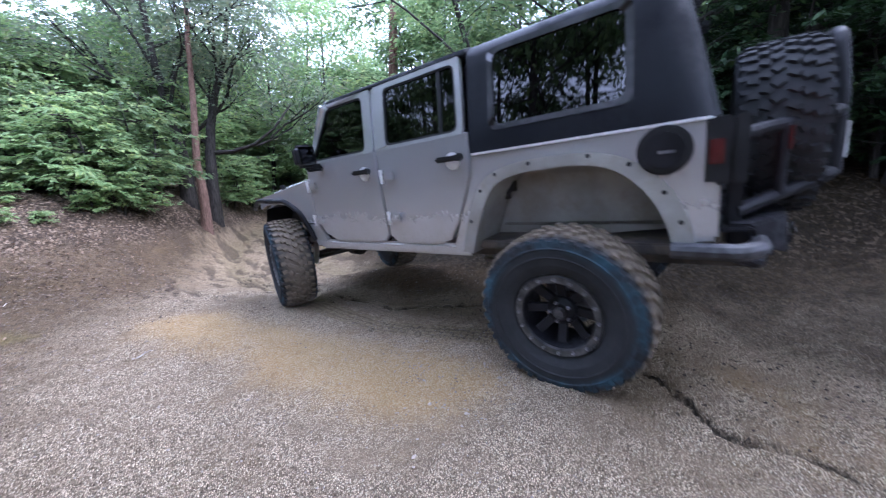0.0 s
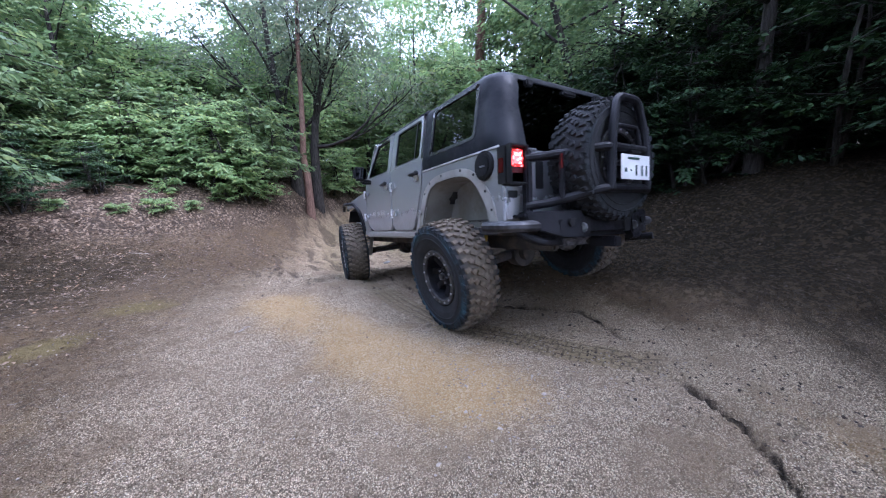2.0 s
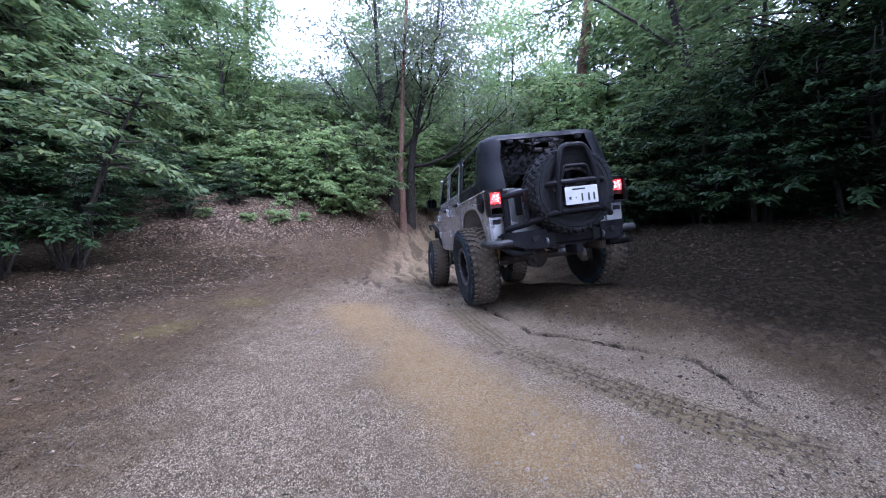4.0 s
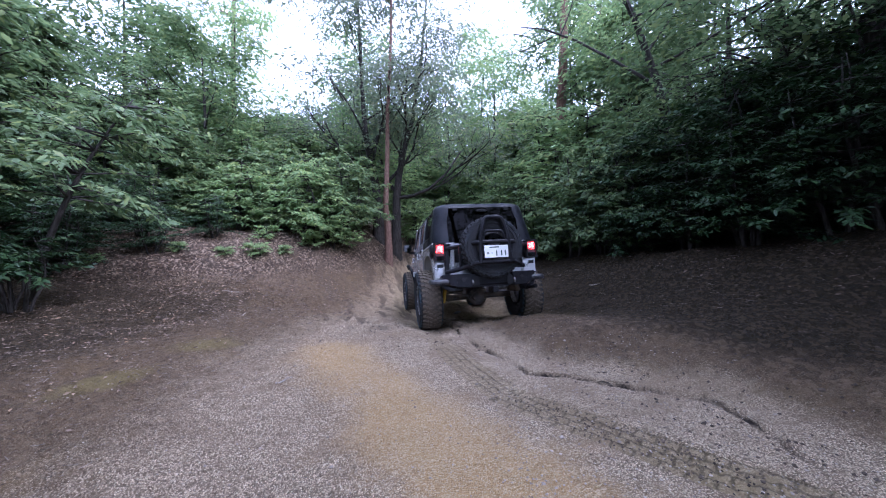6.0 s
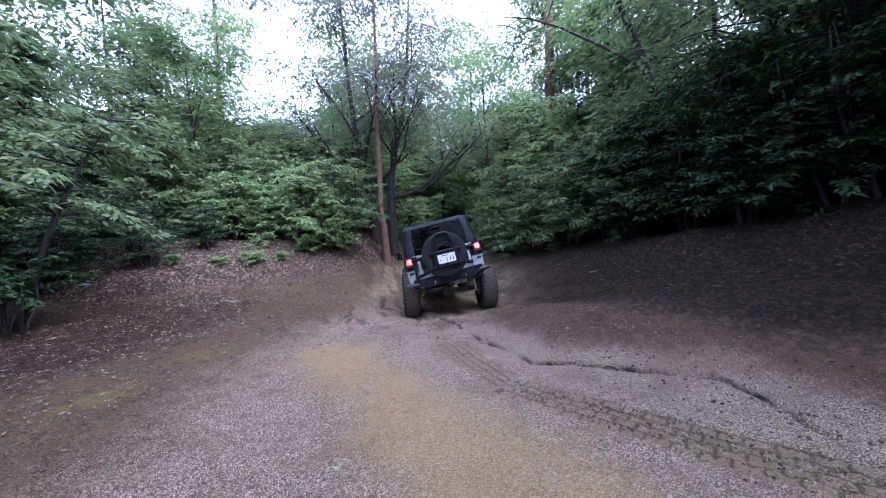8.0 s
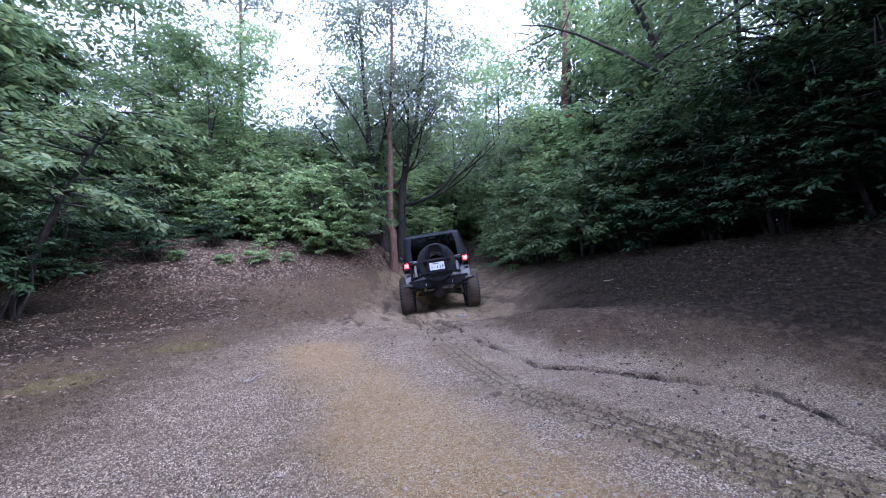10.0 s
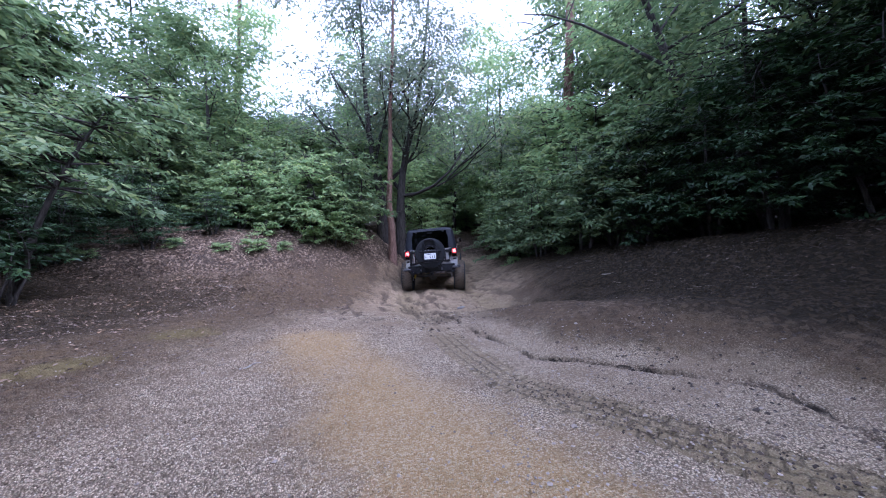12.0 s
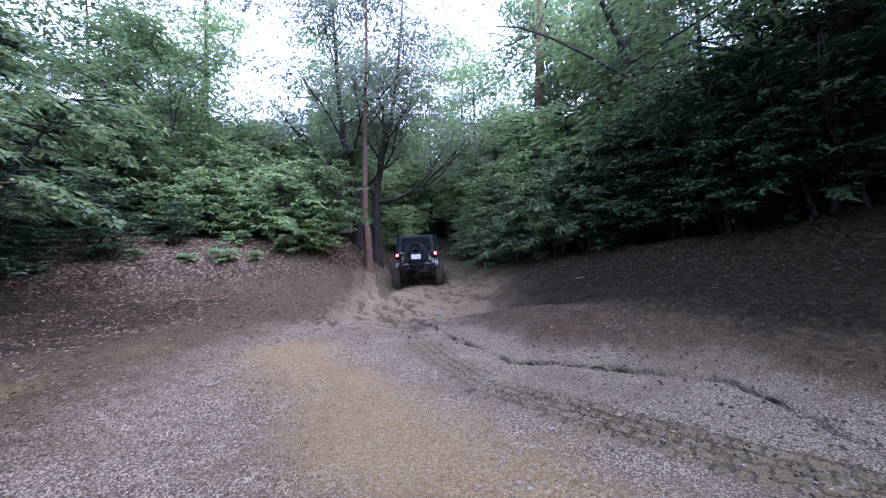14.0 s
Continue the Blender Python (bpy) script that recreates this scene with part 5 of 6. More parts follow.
def bowed(points, steps=4):
    """A smooth curve through the points of an outline."""
    p = [points[0], *points, points[-1]]
    out = []
    for a, b, c, d in zip(p, p[1:], p[2:], p[3:]):
        for t in (k / steps for k in range(steps)):
            out.append(tuple(0.5 * (2 * b[i] + (c[i] - a[i]) * t + (2 * a[i] - 5 * b[i] + 4 * c[i] - d[i]) * t * t + (3 * b[i] - a[i] - 3 * c[i] + d[i]) * t**3) for i in (0, 1)))
    return out + [points[-1]]


def crisp(ob, degrees=34):
    """Smooth shading with the real edges kept."""
    me = ob.data
    me.polygons.foreach_set("use_smooth", np.ones(len(me.polygons), bool))
    me.set_sharp_from_angle(angle=radians(degrees))
    return ob


def pane(corners, thick=0.006):
    """A flat sheet of glass between four corners."""
    bm = bmesh.new()
    a = [bm.verts.new(p) for p in corners]
    b = [bm.verts.new((x, y + thick, z)) for x, y, z in corners]
    bm.faces.new(a), bm.faces.new(b[::-1])
    for i in range(4):
        bm.faces.new((a[i], b[i], b[(i + 1) % 4], a[(i + 1) % 4]))
    bmesh.ops.recalc_face_normals(bm, faces=bm.faces[:])
    return bm


def edge_use(me):
    """How many faces meet at every edge."""
    return np.bincount([l.edge_index for l in me.loops], minlength=len(me.edges))


def build_car():
    car = tagged(new("off_road_car"), "muddy silver off-road car with black hard top and spare wheel", "car")
    for s in (-1, 1):
        # tub behind the doors, with the wheel arch cut out and its bare flange
        q = [(0.525, 1.118), (-0.60, 1.118), (-0.655, 1.085), (-0.655, 0.60)] + bowed(ARCH) + [(0.68, 0.472), (0.75, 0.52), (0.67, 0.70), (0.585, 0.88), (0.535, 1.02)]
        quarter = part("quarter_panel", slab(q, s), PAINT, car)
        rim = [(y * 1.0 + dy, z + dz) for (y, z), (dy, dz) in zip(ARCH[::-1], [(0.085, 0.0), (0.075, 0.035), (0.07, 0.045), (0.03, 0.06), (0.0, 0.065), (-0.03, 0.06), (-0.06, 0.05), (-0.085, 0.035), (-0.09, 0.02), (-0.09, 0.0)])]
        flange = bowed(ARCH) + bowed(rim)
        part("arch_flange", slab(flange, s, 0.012, 0.007, 0.004), PRIMER, quarter, "dusty bare wheel-arch flange with bolt holes")
        for i in range(1, 9):
            y, z = ARCH[i]
            dy, dz = [(-0.06, 0.01), (-0.06, 0.02), (-0.04, 0.04), (-0.02, 0.045), (0.0, 0.045), (0.03, 0.04), (0.05, 0.03), (0.055, 0.02)][i - 1]
            part("bolt_hole", disc((s * (side_x(z) + 0.008), y + dy, z + dz), (s, 0, 0), 0.011, 0.004, 10, 0), PLASTIC, quarter)
        # inner wheel well
        bm = bmesh.new()
        well = bowed(ARCH)
        a = [bm.verts.new((s * 0.755, y, z)) for y, z in well]
        b = [bm.verts.new((s * 0.46, y * 0.94 + 0.01, z + 0.0)) for y, z in well]
        for i in range(len(well) - 1):
            bm.faces.new((a[i], a[i + 1], b[i + 1], b[i]))
        bm.faces.new(b)
        part("wheel_well", bm, PRIMER, car, "dust-coated inner wheel well")
        # doors
        rear = part("rear_door", slab([(1.343, 1.255), (0.533, 1.255), (0.54, 1.02), (0.592, 0.885), (0.678, 0.70), (0.757, 0.585), (0.83, 0.556), (1.28, 0.556), (1.343, 0.61)], s, 0.05, 0.006, 0.008), PAINT, car)
        frame_bars([(1.343, 1.25), (0.56, 1.25), (0.575, 1.70), (1.335, 1.70)], [(1.235, 1.272), (0.6, 1.272), (0.61, 1.662), (1.228, 1.662)], s, PAINT, rear, "window_frame", 0.004, 0.034, (0.03, 0.05))
        frame_bars([(1.238, 1.269), (0.597, 1.269), (0.607, 1.665), (1.231, 1.665)], [(1.222, 1.286), (0.614, 1.286), (0.624, 1.65), (1.215, 1.65)], s, PLASTIC, rear, "window_seal", -0.002, 0.02, (0.05, 0.045))
        part("window_pane", slab([(1.24, 1.265), (0.595, 1.265), (0.605, 1.67), (1.233, 1.67)], s, 0.005, -0.012, 0), GLASS_DARK, rear)
        part("window_bar", slab([(0.745, 1.27), (0.72, 1.27), (0.725, 1.665), (0.75, 1.665)], s, 0.012, -0.006, 0), PLASTIC, rear)
        front = part("front_door", slab([(2.275, 1.255), (1.357, 1.255), (1.357, 0.61), (1.42, 0.556), (2.06, 0.556), (2.19, 0.62), (2.275, 0.75)], s, 0.05, 0.006, 0.008), PAINT, car)
        frame_bars([(2.25, 1.25), (1.365, 1.25), (1.372, 1.70), (1.93, 1.70)], [(2.17, 1.268), (1.452, 1.268), (1.46, 1.662), (1.9, 1.662)], s, PAINT, front, "window_frame", 0.004, 0.034, (0.03, 0.05))
        frame_bars([(2.174, 1.266), (1.449, 1.266), (1.457, 1.665), (1.903, 1.665)], [(2.145, 1.282), (1.466, 1.282), (1.474, 1.65), (1.892, 1.65)], s, PLASTIC, front, "window_seal", -0.002, 0.02, (0.05, 0.045))
        part("window_pane", slab([(2.18, 1.262), (1.446, 1.262), (1.455, 1.668), (1.905, 1.668)], s, 0.005, -0.012, 0), GLASS, front)
        for door, y0 in ((rear, 0.654), (front, 1.493)):
            bowl = disc((s * 0.777, y0, 1.1), (s, 0, 0), 0.055, 0.008, 24, 0.003)
            part("handle_bowl", bowl, CHROME, door)
            part("door_handle", box(s * 0.802, y0 + 0.02, 1.118, 0.032, 0.19, 0.034, 0.012), PLASTIC, door, "black door handle")
            part("lock_button", disc((s * 0.81, y0 - 0.075, 1.12), (s, 0, 0), 0.024, 0.03, 16, 0.004), PLASTIC, door)
        for door, y0, z0 in ((rear, 1.262, 1.063), (rear, 1.262, 0.75), (front, 2.235, 1.063), (front, 2.25, 0.75)):
            h = part("hinge", box(s * 0.785, y0 - 0.03, z0, 0.022, 0.11, 0.066, 0.008), PAINT, door, "silver door hinge")
            part("hinge_pin", disc((s * 0.79, y0 + 0.035, z0), (0, 0, 1), 0.014, 0.105, 12, 0.002), CHROME, h)
        m = part("mirror", box(s * 0.93, 2.0, 1.31, 0.18, 0.1, 0.18, 0.035, 3), PLASTIC, car, "black door mirror")
        part("mirror_arm", box(s * 0.83, 2.05, 1.215, 0.16, 0.06, 0.06, 0.02), PLASTIC, m)
        part("mirror_glass", box(s * 0.93, 1.949, 1.31, 0.14, 0.006, 0.14, 0.002), GLASS_DARK, m)
        # sill, pillar between the doors, front side
        part("sill", box(s * 0.735, 1.47, 0.51, 0.055, 1.72, 0.085, 0.02, 3), PAINT, car)
        part("door_pillar", slab([(1.362, 1.25), (1.338, 1.25), (1.342, 1.69), (1.37, 1.69)], s, 0.05, -0.012, 0), PAINT, car)
        part("front_side_panel", slab([(3.32, 1.0), (2.283, 1.12), (2.283, 0.70), (2.2, 0.56), (2.3, 0.5), (2.40, 0.49), (2.45, 0.62), (2.53, 0.79), (2.66, 0.89), (2.95, 0.93), (3.2, 0.92), (3.32, 0.88)], s, 0.03, 0.0, 0.008), PAINT, car)
        part("writing", box(s * 0.772, 2.36, 0.715, 0.004, 0.14, 0.012, 0), PLASTIC, car)
        well = bmesh.new()
        outline = [(2.43, 0.5), (2.5, 0.75), (2.66, 0.88), (2.95, 0.92), (3.25, 0.88), (3.36, 0.7)]
        a = [well.verts.new((s * 0.74, y, z)) for y, z in outline]
        b = [well.verts.new((s * 0.42, y, z)) for y, z in outline]
        for i in range(5):
            well.faces.new((a[i], a[i + 1], b[i + 1], b[i]))
        well.faces.new(b)
        part("front_wheel_well", well, PLASTIC, car)
        # light clusters and rear corners
        lamp = part("tail_lamp", box(s * 0.69, -0.652, 0.985, 0.165, 0.106, 0.27, 0.012, 2), PLASTIC, car, "lit red tail lamp in a black housing")
        part("red_lens", box(s * 0.69, -0.709, 0.985, 0.135, 0.01, 0.24, 0.003), LAMP_OFF, lamp)
        # proud rims added so the lit lens stays hidden from the side
        for x, z, w, h in ((0.613, 0.985, 0.014, 0.27), (0.7655, 0.985, 0.015, 0.27), (0.69, 1.112, 0.14, 0.016), (0.69, 0.858, 0.14, 0.016)):
            part("bezel", box(s * x, -0.726, z, w, 0.046, h, 0.004), PLASTIC, lamp)
        part("lit_lens", box(s * 0.69, -0.718, 1.03, 0.11, 0.01, 0.115, 0.004), LAMP_RED, lamp, "glowing red brake light")
        part("lit_core", box(s * 0.69, -0.7235, 1.03, 0.07, 0.006, 0.08, 0.002), LAMP_CORE, lamp)
        part("reversing_lens", box(s * 0.69, -0.717, 0.9, 0.11, 0.008, 0.06, 0.003), GLASS_REAR, lamp)
        part("side_marker", box(s * 0.774, -0.648, 0.985, 0.008, 0.05, 0.1, 0.002), LAMP_OFF, lamp)
        corner = part("rear_corner", box(s * 0.655, -0.645, 0.73, 0.215, 0.045, 0.265, 0.02, 3), PAINT, car)
        part("vent_slot", box(s * 0.69, -0.67, 0.79, 0.085, 0.008, 0.05, 0.003), PLASTIC, corner)
        part("corner_rail", box(s * 0.6, -0.652, 1.112, 0.3, 0.05, 0.018, 0.006), PAINT, car)
        # rear glass and quarter glass
        part("quarter_window", slab([(0.375, 1.247), (-0.34, 1.247), (-0.34, 1.662), (0.375, 1.662)], s, 0.006, -0.006, 0), GLASS_DARK, car, "dark glossy quarter window")
        frame_bars([(0.385, 1.236), (-0.35, 1.236), (-0.345, 1.672), (0.385, 1.672)], [(0.352, 1.264), (-0.318, 1.264), (-0.31, 1.645), (0.352, 1.645)], s, TRIM, car, "window_trim", 0.005, 0.012, (0.06, 0.055))
        # paint edge under the hard top, its sky-lit gleam laid on as metal
        part("belt_rail", box(s * 0.772, -0.06, 1.122, 0.014, 1.15, 0.013, 0.004), CHROME, car, "paint edge under the hard top, its sky gleam as a bright strip")
        part("fender_tube", tube([(s * 0.76, 2.4, 0.55), (s * 0.82, 2.47, 0.84), (s * 0.86, 2.62, 0.96), (s * 0.86, 3.15, 0.985), (s * 0.8, 3.38, 0.9)], 0.024), STEEL, car, "black tubular front fender")
        t = part("bumper_wing", tube([(s * 0.5, -0.81, 0.565), (s * 0.74, -0.81, 0.565), (s * 0.81, -0.74, 0.565), (s * 0.81, -0.5, 0.57)], 0.038), STEEL_END, car)
        part("lower_wing", tube([(s * 0.42, -0.84, 0.45), (s * 0.58, -0.82, 0.45), (s * 0.66, -0.74, 0.5), (s * 0.7, -0.7, 0.55)], 0.03), STEEL, t)
        part("frame_rail", box(s * 0.4, 1.25, 0.43, 0.07, 4.1, 0.11, 0.015), UNDER, car)
    # lid rails, tailgate, tub floor
    part("tub_floor", box(0, 1.3, 0.53, 1.36, 3.85, 0.06, 0.01), UNDER, car)
    part("load_floor", box(0, -0.05, 0.62, 0.92, 1.1, 0.04, 0.01), UNDER, car)
    gate = part("tailgate", box(0, -0.652, 0.86, 1.06, 0.045, 0.5, 0.018, 3), PAINT, car)
    for z in (0.75, 1.02):
        part("gate_hinge", box(0.5, -0.69, z, 0.1, 0.04, 0.07, 0.01), PLASTIC, gate)
    part("badge_plate", box(-0.44, -0.682, 0.93, 0.075, 0.012, 0.2, 0.01), PLASTIC, gate)
    # hood, grille, windscreen
    bm = bmesh.new()
    rings = []
    for y, hw, z in ((2.28, 0.70, 1.135), (2.6, 0.66, 1.125), (3.1, 0.6, 1.085), (3.42, 0.56, 1.04), (3.5, 0.54, 0.97)):
        rings.append([bm.verts.new((x * hw, y, z + dz)) for x, dz in ((-1, -0.14), (-0.99, -0.03), (-0.93, 0.0), (-0.4, 0.028), (0.4, 0.028), (0.93, 0.0), (0.99, -0.03), (1, -0.14))])
    for a, b in zip(rings, rings[1:]):
        for i in range(7):
            bm.faces.new((a[i], b[i], b[i + 1], a[i + 1]))
    for f in bm.faces:
        f.smooth = True
    hood = part("hood", bm, PAINT, car)
    part("grille", box(0, 3.5, 0.8, 1.12, 0.06, 0.42, 0.02, 3), PAINT, car)
    part("cowl", box(0, 2.29, 1.125, 1.46, 0.12, 0.06, 0.015), PAINT, car)
    part("firewall", box(0, 2.3, 0.82, 1.44, 0.05, 0.62, 0.01), UNDER, car)
    for s in (-1, 1):
        part("windscreen_pillar", tube([(s * 0.725, 2.285, 1.14), (s * 0.68, 1.955, 1.69)], 0.035, 8), PAINT, car)
        part("hood_latch", box(s * 0.66, 2.95, 1.09, 0.03, 0.07, 0.05, 0.008), PLASTIC, hood)
    part("windscreen_header", box(0, 1.95, 1.7, 1.36, 0.07, 0.06, 0.02), PAINT, car)
    bm = pane(((-0.7, 2.285, 1.15), (0.7, 2.285, 1.15), (0.65, 1.96, 1.685), (-0.65, 1.96, 1.685)))
    part("windscreen", bm, GLASS, car)
    # hard top in two pieces
    shell = hardtop_mesh()
    top = part("hard_top", shell, HARDTOP, car, "black moulded hard top")
    sol = top.modifiers.new("thickness", "SOLIDIFY")
    sol.thickness, sol.offset = 0.016, -1
    bm = bmesh.new()
    rings = []
    for y, k in ((0.528, 0), (0.54, 1), (1.2, 1), (1.88, 1), (1.965, 0.2)):
        rings.append([bm.verts.new((x, y, z - (1 - k) * 0.02)) for x, z in ((-0.69, 1.695), (-0.672, 1.722), (-0.6, 1.742), (0, 1.756), (0.6, 1.742), (0.672, 1.722), (0.69, 1.695))])
    for a, b in zip(rings, rings[1:]):
        for i in range(6):
            bm.faces.new((a[i], a[i + 1], b[i + 1], b[i]))
    for f in bm.faces:
        f.smooth = True
    roof = part("roof_panel", bm, HARDTOP, car, "black removable roof panel")
    sol = roof.modifiers.new("thickness", "SOLIDIFY")
    sol.thickness, sol.offset = 0.03, -1
    bm = pane(((-0.56, -0.65, 1.12), (0.56, -0.65, 1.12), (0.56, -0.52, 1.665), (-0.56, -0.52, 1.665)))
    part("rear_window", bm, GLASS_REAR, car, "dark glossy rear window")
    part("wiper_box", box(0, -0.585, 1.6, 0.16, 0.05, 0.04, 0.012), PLASTIC, car)
    for s in (-1, 1):
        part("glass_hinge", box(s * 0.4, -0.55, 1.63, 0.07, 0.05, 0.05, 0.01), PLASTIC, car)
    # fuel filler on the left
    cap = part("fuel_filler", disc((-0.776, -0.467, 1.014), (-1, 0, 0), 0.106, 0.03, 36, 0.008), PLASTIC, car, "round black fuel filler")
    part("filler_lid", disc((-0.792, -0.467, 1.014), (-1, 0, 0), 0.08, 0.012, 32, 0.004), STEEL, cap)
    part("emblem", box(-0.8, -0.475, 1.008, 0.004, 0.06, 0.012, 0), WORN, cap)
    # seats, dash, wheel
    for s in (-1, 1):
        part("seat_back", box(s * 0.34, 1.3, 1.13, 0.5, 0.16, 0.62, 0.06, 3), SEAT, car)
        part("head_rest", box(s * 0.34, 1.27, 1.5, 0.26, 0.1, 0.18, 0.04, 3), SEAT, car)
        part("seat_cushion", box(s * 0.34, 1.52, 0.82, 0.5, 0.5, 0.16, 0.05, 3), SEAT, car)
        part("rear_head_rest", box(s * 0.34, 0.42, 1.42, 0.24, 0.1, 0.16, 0.04, 3), SEAT, car)
    part("rear_bench", box(0, 0.46, 1.08, 1.12, 0.16, 0.56, 0.05, 3), SEAT, car)
    part("dashboard", box(0, 2.12, 1.08, 1.38, 0.3, 0.2, 0.05, 3), PLASTIC, car)
    part("sport_bar", tube([(-0.58, 0.6, 0.6), (-0.56, 0.6, 1.66), (0.56, 0.6, 1.66), (0.58, 0.6, 0.6)], 0.035), PLASTIC, car)
    # rear bumper, tow hitch, exhaust
    bump = part("rear_bumper", box(0, -0.82, 0.555, 1.1, 0.2, 0.17, 0.04, 3), STEEL, car, "heavy black steel bumper")
    for s in (-1, 1):
        bm = bmesh.new()
        low = [(s * 0.28, -0.95, 0.47), (s * 0.50, -0.93, 0.48), (s * 0.66, -0.80, 0.55), (s * 0.66, -0.70, 0.55), (s * 0.28, -0.70, 0.47)]
        high = [(s * 0.28, -0.93, 0.66), (s * 0.52, -0.91, 0.66), (s * 0.69, -0.78, 0.66), (s * 0.69, -0.70, 0.66), (s * 0.28, -0.70, 0.66)]
        a, b = [bm.verts.new(p) for p in low], [bm.verts.new(p) for p in high]
        bm.faces.new(a[::-1]), bm.faces.new(b)
        for i in range(5):
            bm.faces.new((a[i], a[(i + 1) % 5], b[(i + 1) % 5], b[i]))
        bmesh.ops.recalc_face_normals(bm, faces=bm.faces[:])
        bmesh.ops.bevel(bm, geom=bm.edges[:], offset=0.01, segments=2, affect="EDGES")
        wedge = part("bumper_corner", bm, STEEL, bump, "angular folded steel bumper end")
        part("recovery_hole", disc((s * 0.42, -0.943, 0.58), (0, -1, 0.08), 0.03, 0.012, 20, 0.003), PLASTIC, wedge)
    part("bumper_shelf", box(0, -0.73, 0.635, 1.4, 0.12, 0.02, 0.006), STEEL, bump)
    for s in (-1, 1):
        part("bumper_bolt_plate", box(s * 0.3, -0.924, 0.555, 0.2, 0.012, 0.12, 0.01), PLASTIC, bump)
        part("shackle", disc((s * 0.3, -0.94, 0.54), (1, 0, 0), 0.035, 0.02, 16, 0.004), WORN, bump)
    part("tow_receiver", box(0, -0.9, 0.43, 0.075, 0.22, 0.075, 0.008), STEEL, bump)
    part("tail_pipe", tube([(0.52, -0.3, 0.42), (0.55, -0.7, 0.42), (0.62, -0.92, 0.44)], 0.03), STEEL, car)
    # spare-wheel carrier
    carrier = part("wheel_carrier", tube([(-0.62, -0.72, 1.03), (-0.5, -0.80, 1.04), (-0.24, -1.085, 1.07), (0.24, -1.085, 1.07), (0.52, -0.80, 1.05), (0.6, -0.75, 1.04)], 0.03), STEEL, car, "black tubular spare-wheel carrier")
    part("lower_bar", tube([(-0.62, -0.72, 0.70), (-0.48, -0.82, 0.72), (-0.24, -1.085, 0.80), (0.24, -1.085, 0.80), (0.5, -0.82, 0.74)], 0.031), STEEL, carrier)
    part("hoop", tube([(-0.21, -1.09, 0.79), (-0.19, -1.09, 1.16), (-0.12, -1.075, 1.41), (0.12, -1.075, 1.41), (0.19, -1.09, 1.16), (0.21, -1.09, 0.79)], 0.029), STEEL, carrier)
    part("inner_hoop", tube([(-0.15, -1.07, 1.1), (-0.12, -1.07, 1.22), (0.12, -1.07, 1.22), (0.15, -1.07, 1.1)], 0.018), STEEL, carrier)
    for x, y in ((-0.44, -0.885), (0.42, -0.92)):
        part("upright", tube([(x, y, 0.74), (x, y, 1.05)], 0.02), STEEL, carrier)
    part("hinge_post", box(-0.6, -0.72, 0.86, 0.06, 0.06, 0.46, 0.012), STEEL, carrier)
    part("reflector", box(-0.462, -0.905, 0.99, 0.012, 0.012, 0.1, 0.002), LAMP_OFF, carrier)
    plate = part("number_plate", box(0, -1.132, 0.934, 0.33, 0.008, 0.165, 0.003), PLATE, carrier, "white number plate with dark marks")
    for x, z, w, h in ((-0.03, 0.99, 0.13, 0.014), (-0.12, 0.912, 0.022, 0.026), (-0.062, 0.912, 0.012, 0.01), (0.0, 0.912, 0.016, 0.07), (0.068, 0.912, 0.016, 0.07), (0.122, 0.912, 0.016, 0.07)):
        part("plain_bar", box(x, -1.138, z, w, 0.003, h, 0), PLATE_INK, plate)
    part("plate_light", box(0, -1.125, 1.035, 0.12, 0.03, 0.022, 0.006), PLASTIC, carrier)
    spare = wheel(car, "spare_wheel", 1, True)
    spare.matrix_basis = pose(0, -0.885, 1.01, 0, 0, -90) @ Matrix.Scale(0.93, 4)
    # wheels and axles
    wheels = {}
    for key, s, y in (("rear_left", -1, 0), ("rear_right", 1, 0), ("front_left", -1, 2.946), ("front_right", 1, 2.946)):
        wheels[key] = wheel(car, "wheel", s)
    axles = []
    for y in (0.0, 2.946):
        ax = part("axle", tube([(-0.7, 0, 0), (0.7, 0, 0)], 0.048), UNDER, car, "muddy solid axle")
        part("differential", disc((0.12 if y else -0.02, -0.02, 0), (0, 1, 0), 0.135, 0.24, 20, 0.06), UNDER, ax)
        for s in (-1, 1):
            turns = [(s * 0.5 + 0.065 * math.cos(a), (0.12 if y else 0.1) + 0.065 * math.sin(a), 0.04 + 0.3 * a / 37.7) for a in np.linspace(0, 37.7, 72)]
            v, f = rod(turns, [0.009] * len(turns), 5)
            part("coil_spring", join([(v, f)], "coil_spring"), SPRING, ax)
            part("damper", tube([(s * 0.58, -0.14, -0.06), (s * 0.5, -0.16, 0.36)], 0.03), YELLOW if s < 0 and not y else SPRING, ax)
            part("brake_disc", disc((s * 0.66, 0, 0), (1, 0, 0), 0.16, 0.025, 28, 0.003), WORN, ax)
            part("link_arm", tube([(s * 0.46, 0.05, -0.04), (s * 0.36, 0.75 if not y else -0.75, 0.12)], 0.024), UNDER, ax)
        axles.append(ax)
    part("gear_case", box(0.05, 1.5, 0.4, 0.36, 0.7, 0.2, 0.05, 3), UNDER, car)
    part("fuel_tank", box(-0.12, 0.75, 0.42, 0.45, 0.8, 0.18, 0.04, 3), UNDER, car)
    part("silencer", box(0.25, -0.42, 0.45, 0.5, 0.22, 0.16, 0.06, 3), WORN, car)
    for o in car.children_recursive:
        if o.type == "MESH" and o.name.split(".")[0] not in ("tyre", "rim"):
            crisp(o)
    for e, faces in zip(top.data.edges, edge_use(top.data)):
        e.use_edge_sharp = e.use_edge_sharp or faces == 1
    return car, wheels, axles


CAR, WHEELS, AXLES = build_car()


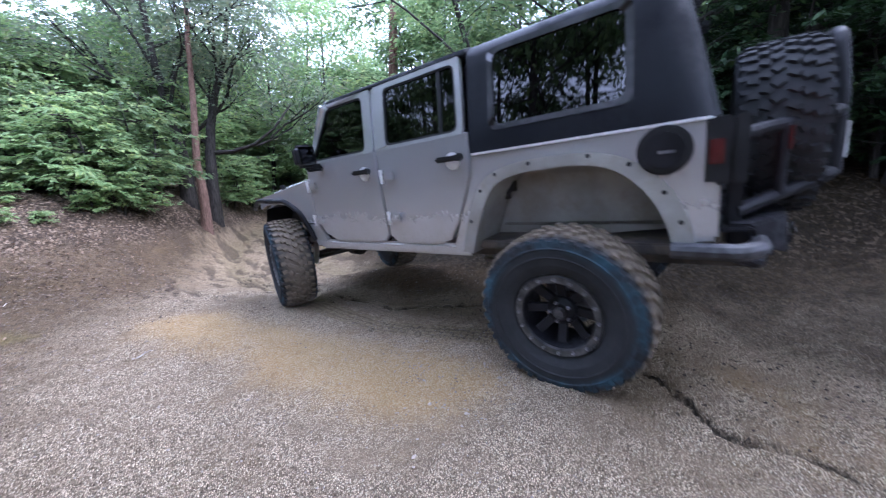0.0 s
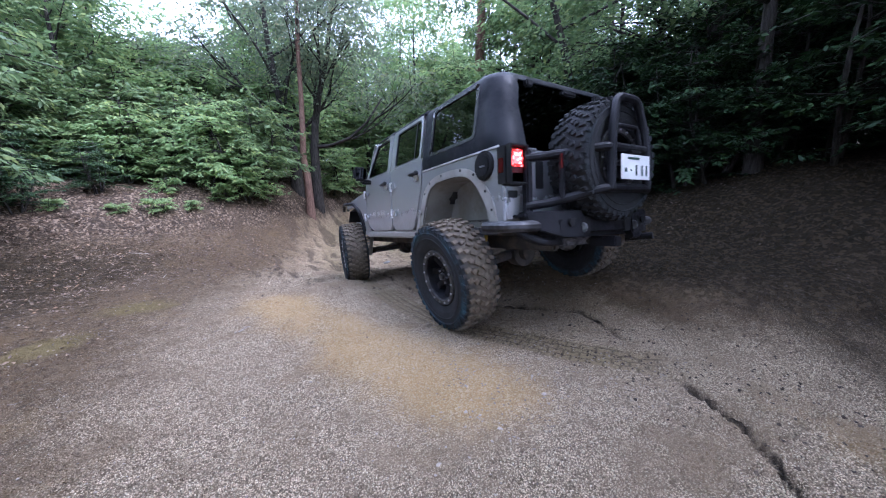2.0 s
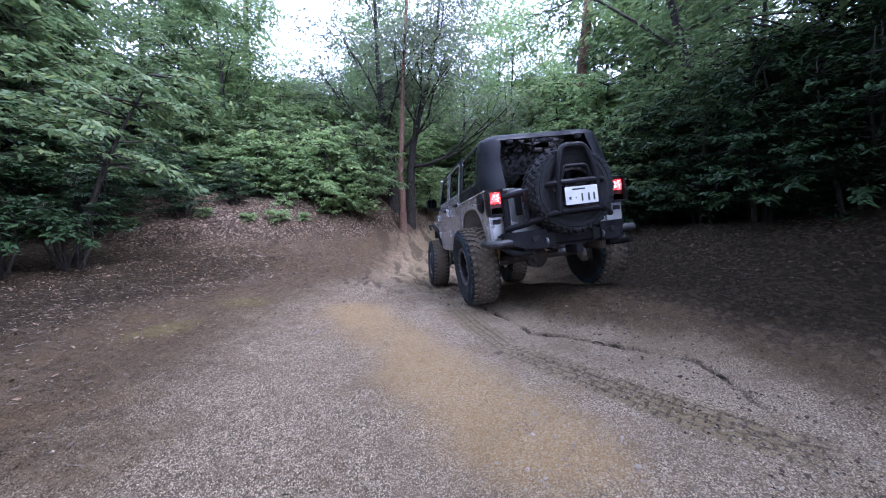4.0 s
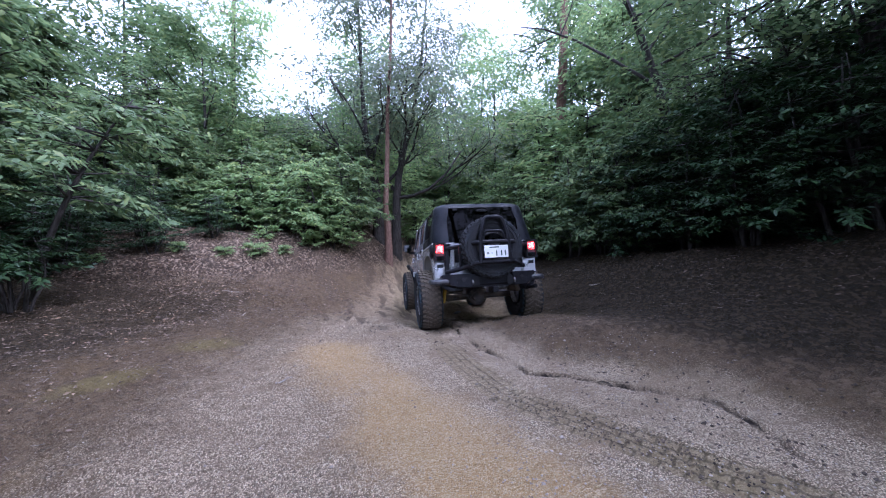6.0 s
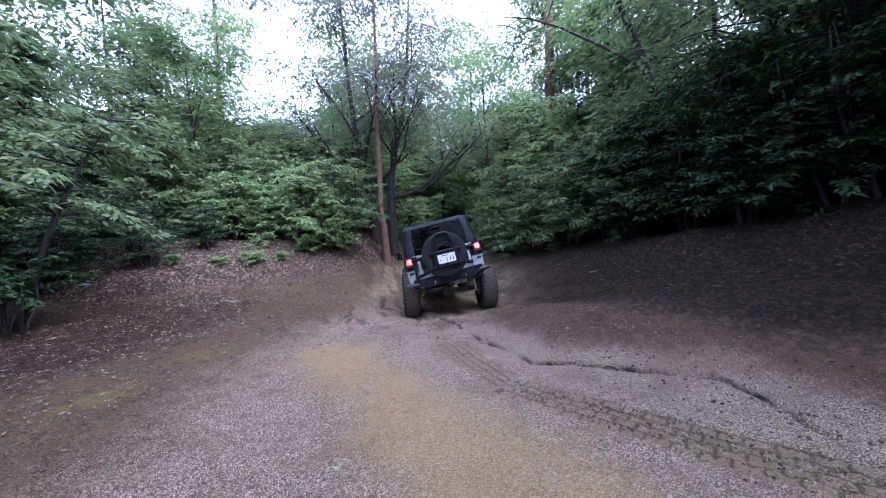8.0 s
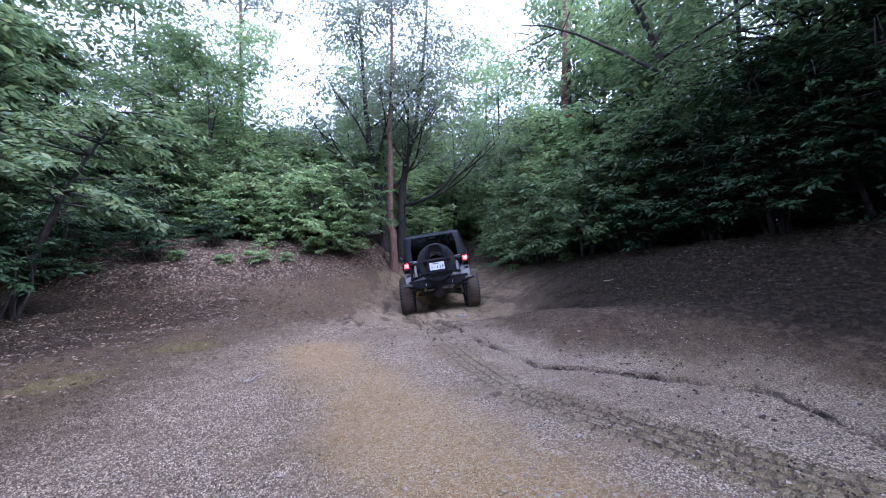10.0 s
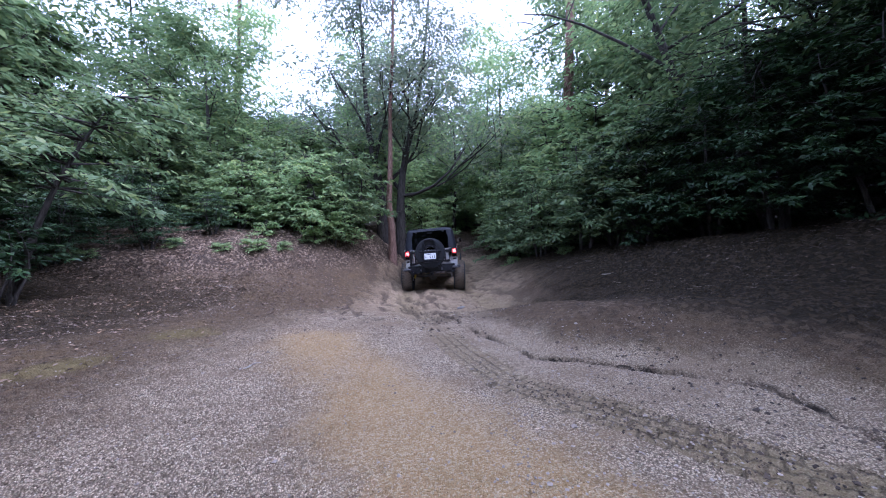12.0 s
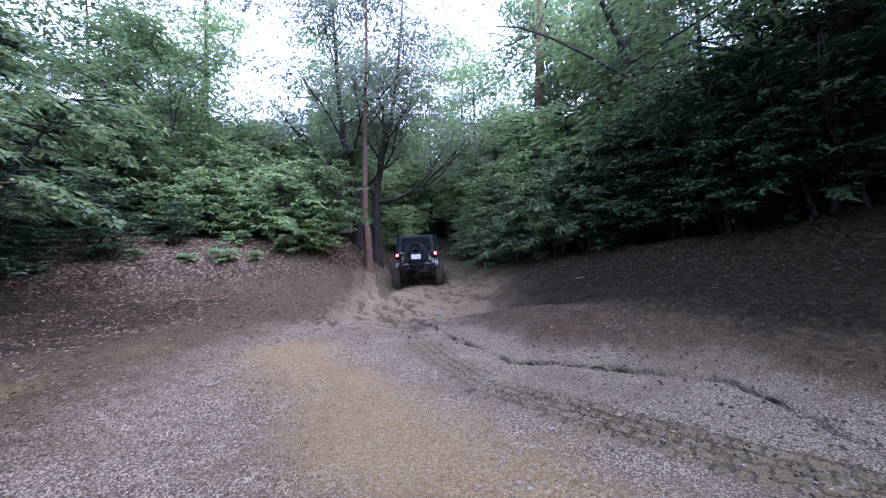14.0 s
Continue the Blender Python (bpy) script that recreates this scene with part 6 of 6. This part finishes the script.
# ------------------------------------------------------------------ movement
def motions():
    rows = [
        (0, pose(1.756, 0.826, 0.682, -1.54, -9.84, 23.18)),
        (0.5, pose(1.490, 1.142, 0.669, -3.55, -1.17, 21.79)),
        (1, pose(1.451, 1.524, 0.615, -4.33, 1.03, 18.89)),
        (1.5, pose(1.433, 1.863, 0.582, -4.31, 2.52, 17.68)),
        (2, pose(1.274, 2.080, 0.562, -5.26, 2.13, 15.12)),
        (2.5, pose(1.115, 2.422, 0.624, -5.63, -1.33, 12.14)),
        (2.8, pose(1.097, 2.629, 0.514, -6.21, -2.96, 11.86)),
        (3, pose(1.035, 2.779, 0.473, -7.46, -2.54, 11.52)),
        (3.3, pose(1.024, 3.088, 0.512, -7.13, -4.70, 12.27)),
        (3.5, pose(1.112, 3.237, 0.565, -5.27, -7.29, 11.41)),
        (6, pose(0.657, 5.144, 0.212, -6.20, -1.48, 7.93)),
        (6.5, pose(0.555, 5.520, 0.147, -5.10, -2.21, 6.38)),
        (7, pose(0.474, 6.031, 0.081, -4.87, -5.81, 5.23)),
        (7.5, pose(0.392, 6.602, 0.035, -4.56, -7.57, 4.13)),
        (8, pose(0.356, 7.025, 0.030, -4.07, -9.75, 3.58)),
        (10.5, pose(0.000, 9.205, -0.044, 0.14, -4.67, 1.49)),
        (11, pose(-0.025, 9.820, -0.025, 1.36, -3.01, -1.47)),
        (11.5, pose(-0.071, 10.325, -0.021, 2.01, -4.07, -0.86)),
        (12, pose(-0.078, 10.736, -0.005, 1.67, -3.22, -2.17)),
        (12.5, pose(-0.057, 11.173, 0.010, 1.35, -2.92, -3.09)),
        (13, pose(-0.023, 11.761, 0.026, 1.52, -4.20, -3.42)),
        (13.5, pose(0.094, 12.478, 0.084, -0.63, -4.93, -3.37)),
        (14, pose(0.179, 13.079, 0.115, -1.24, -1.40, -2.70)),
    ]
    walk(CAR, rows)
    times = [t for t, m in rows]
    steps = [0.0]
    for (t0, a), (t1, b) in zip(rows, rows[1:]):
        steps.append(steps[-1] + (b.translation - a.translation).length)
    ticks = [i * 0.2 for i in range(71)]

    def car_at(t):
        i = max(k for k in range(len(rows) - 1) if rows[k][0] <= t + 1e-6)
        (t0, a), (t1, b) = rows[i], rows[i + 1]
        return a.lerp(b, min(1.0, (t - t0) / (t1 - t0)))

    def hub_height(m, x, y):
        """The hub's height in the car's space at which the tyre stands on the ground."""
        z, up = 0.3, m.col[2].z
        ahead = m.col[1].to_3d()
        for _ in range(5):
            p = m @ Vector((x, y, z))
            floor = max(float(land(p.x + ahead.x * d, p.y + ahead.y * d, False)) - drop for d, drop in ((-0.2, 0.045), (0, 0), (0.2, 0.045)))
            z += (floor + 0.462 - p.z) / up
        return min(0.5, max(0.02, z))

    sag = {}
    for key in WHEELS:
        x, y = (-0.8 if "left" in key else 0.8), (0.0 if "rear" in key else 2.946)
        raw = [hub_height(car_at(t), x, y) for t in ticks]
        sag[key] = (ticks, [sum(raw[max(0, i - 1):i + 2]) / len(raw[max(0, i - 1):i + 2]) for i in range(len(raw))])
    for key, w in WHEELS.items():
        s, y = (-1 if "left" in key else 1), (0.0 if "rear" in key else 2.946)
        other = key.replace("left", "*").replace("right", "left").replace("*", "right")
        out = []
        for t in ticks:
            z, z2 = float(np.interp(t, *sag[key])), float(np.interp(t, *sag[other]))
            tilt = math.degrees(math.atan2((z2 - z) * -s, 1.6)) * -1
            spin = -math.degrees(float(np.interp(t, times, steps)) / 0.47)
            steer = 0.0 if y == 0 else float(np.interp(t, [0, 1, 1.8, 2.6, 6, 9, 12, 14], [-20, -19, -11, -4, 2, -4, -5, -2]))
            out.append((t, pose(s * 0.80, y, z, spin, tilt, steer)))
        walk(w, out)
    for ax, end, y in zip(AXLES, ("rear", "front"), (0.0, 2.946)):
        out = []
        for t in ticks:
            a, b = float(np.interp(t, *sag[end + "_left"])), float(np.interp(t, *sag[end + "_right"]))
            out.append((t, pose(0, y, (a + b) / 2, 0, -math.degrees(math.atan2(b - a, 1.6)), 0)))
        walk(ax, out)


motions()
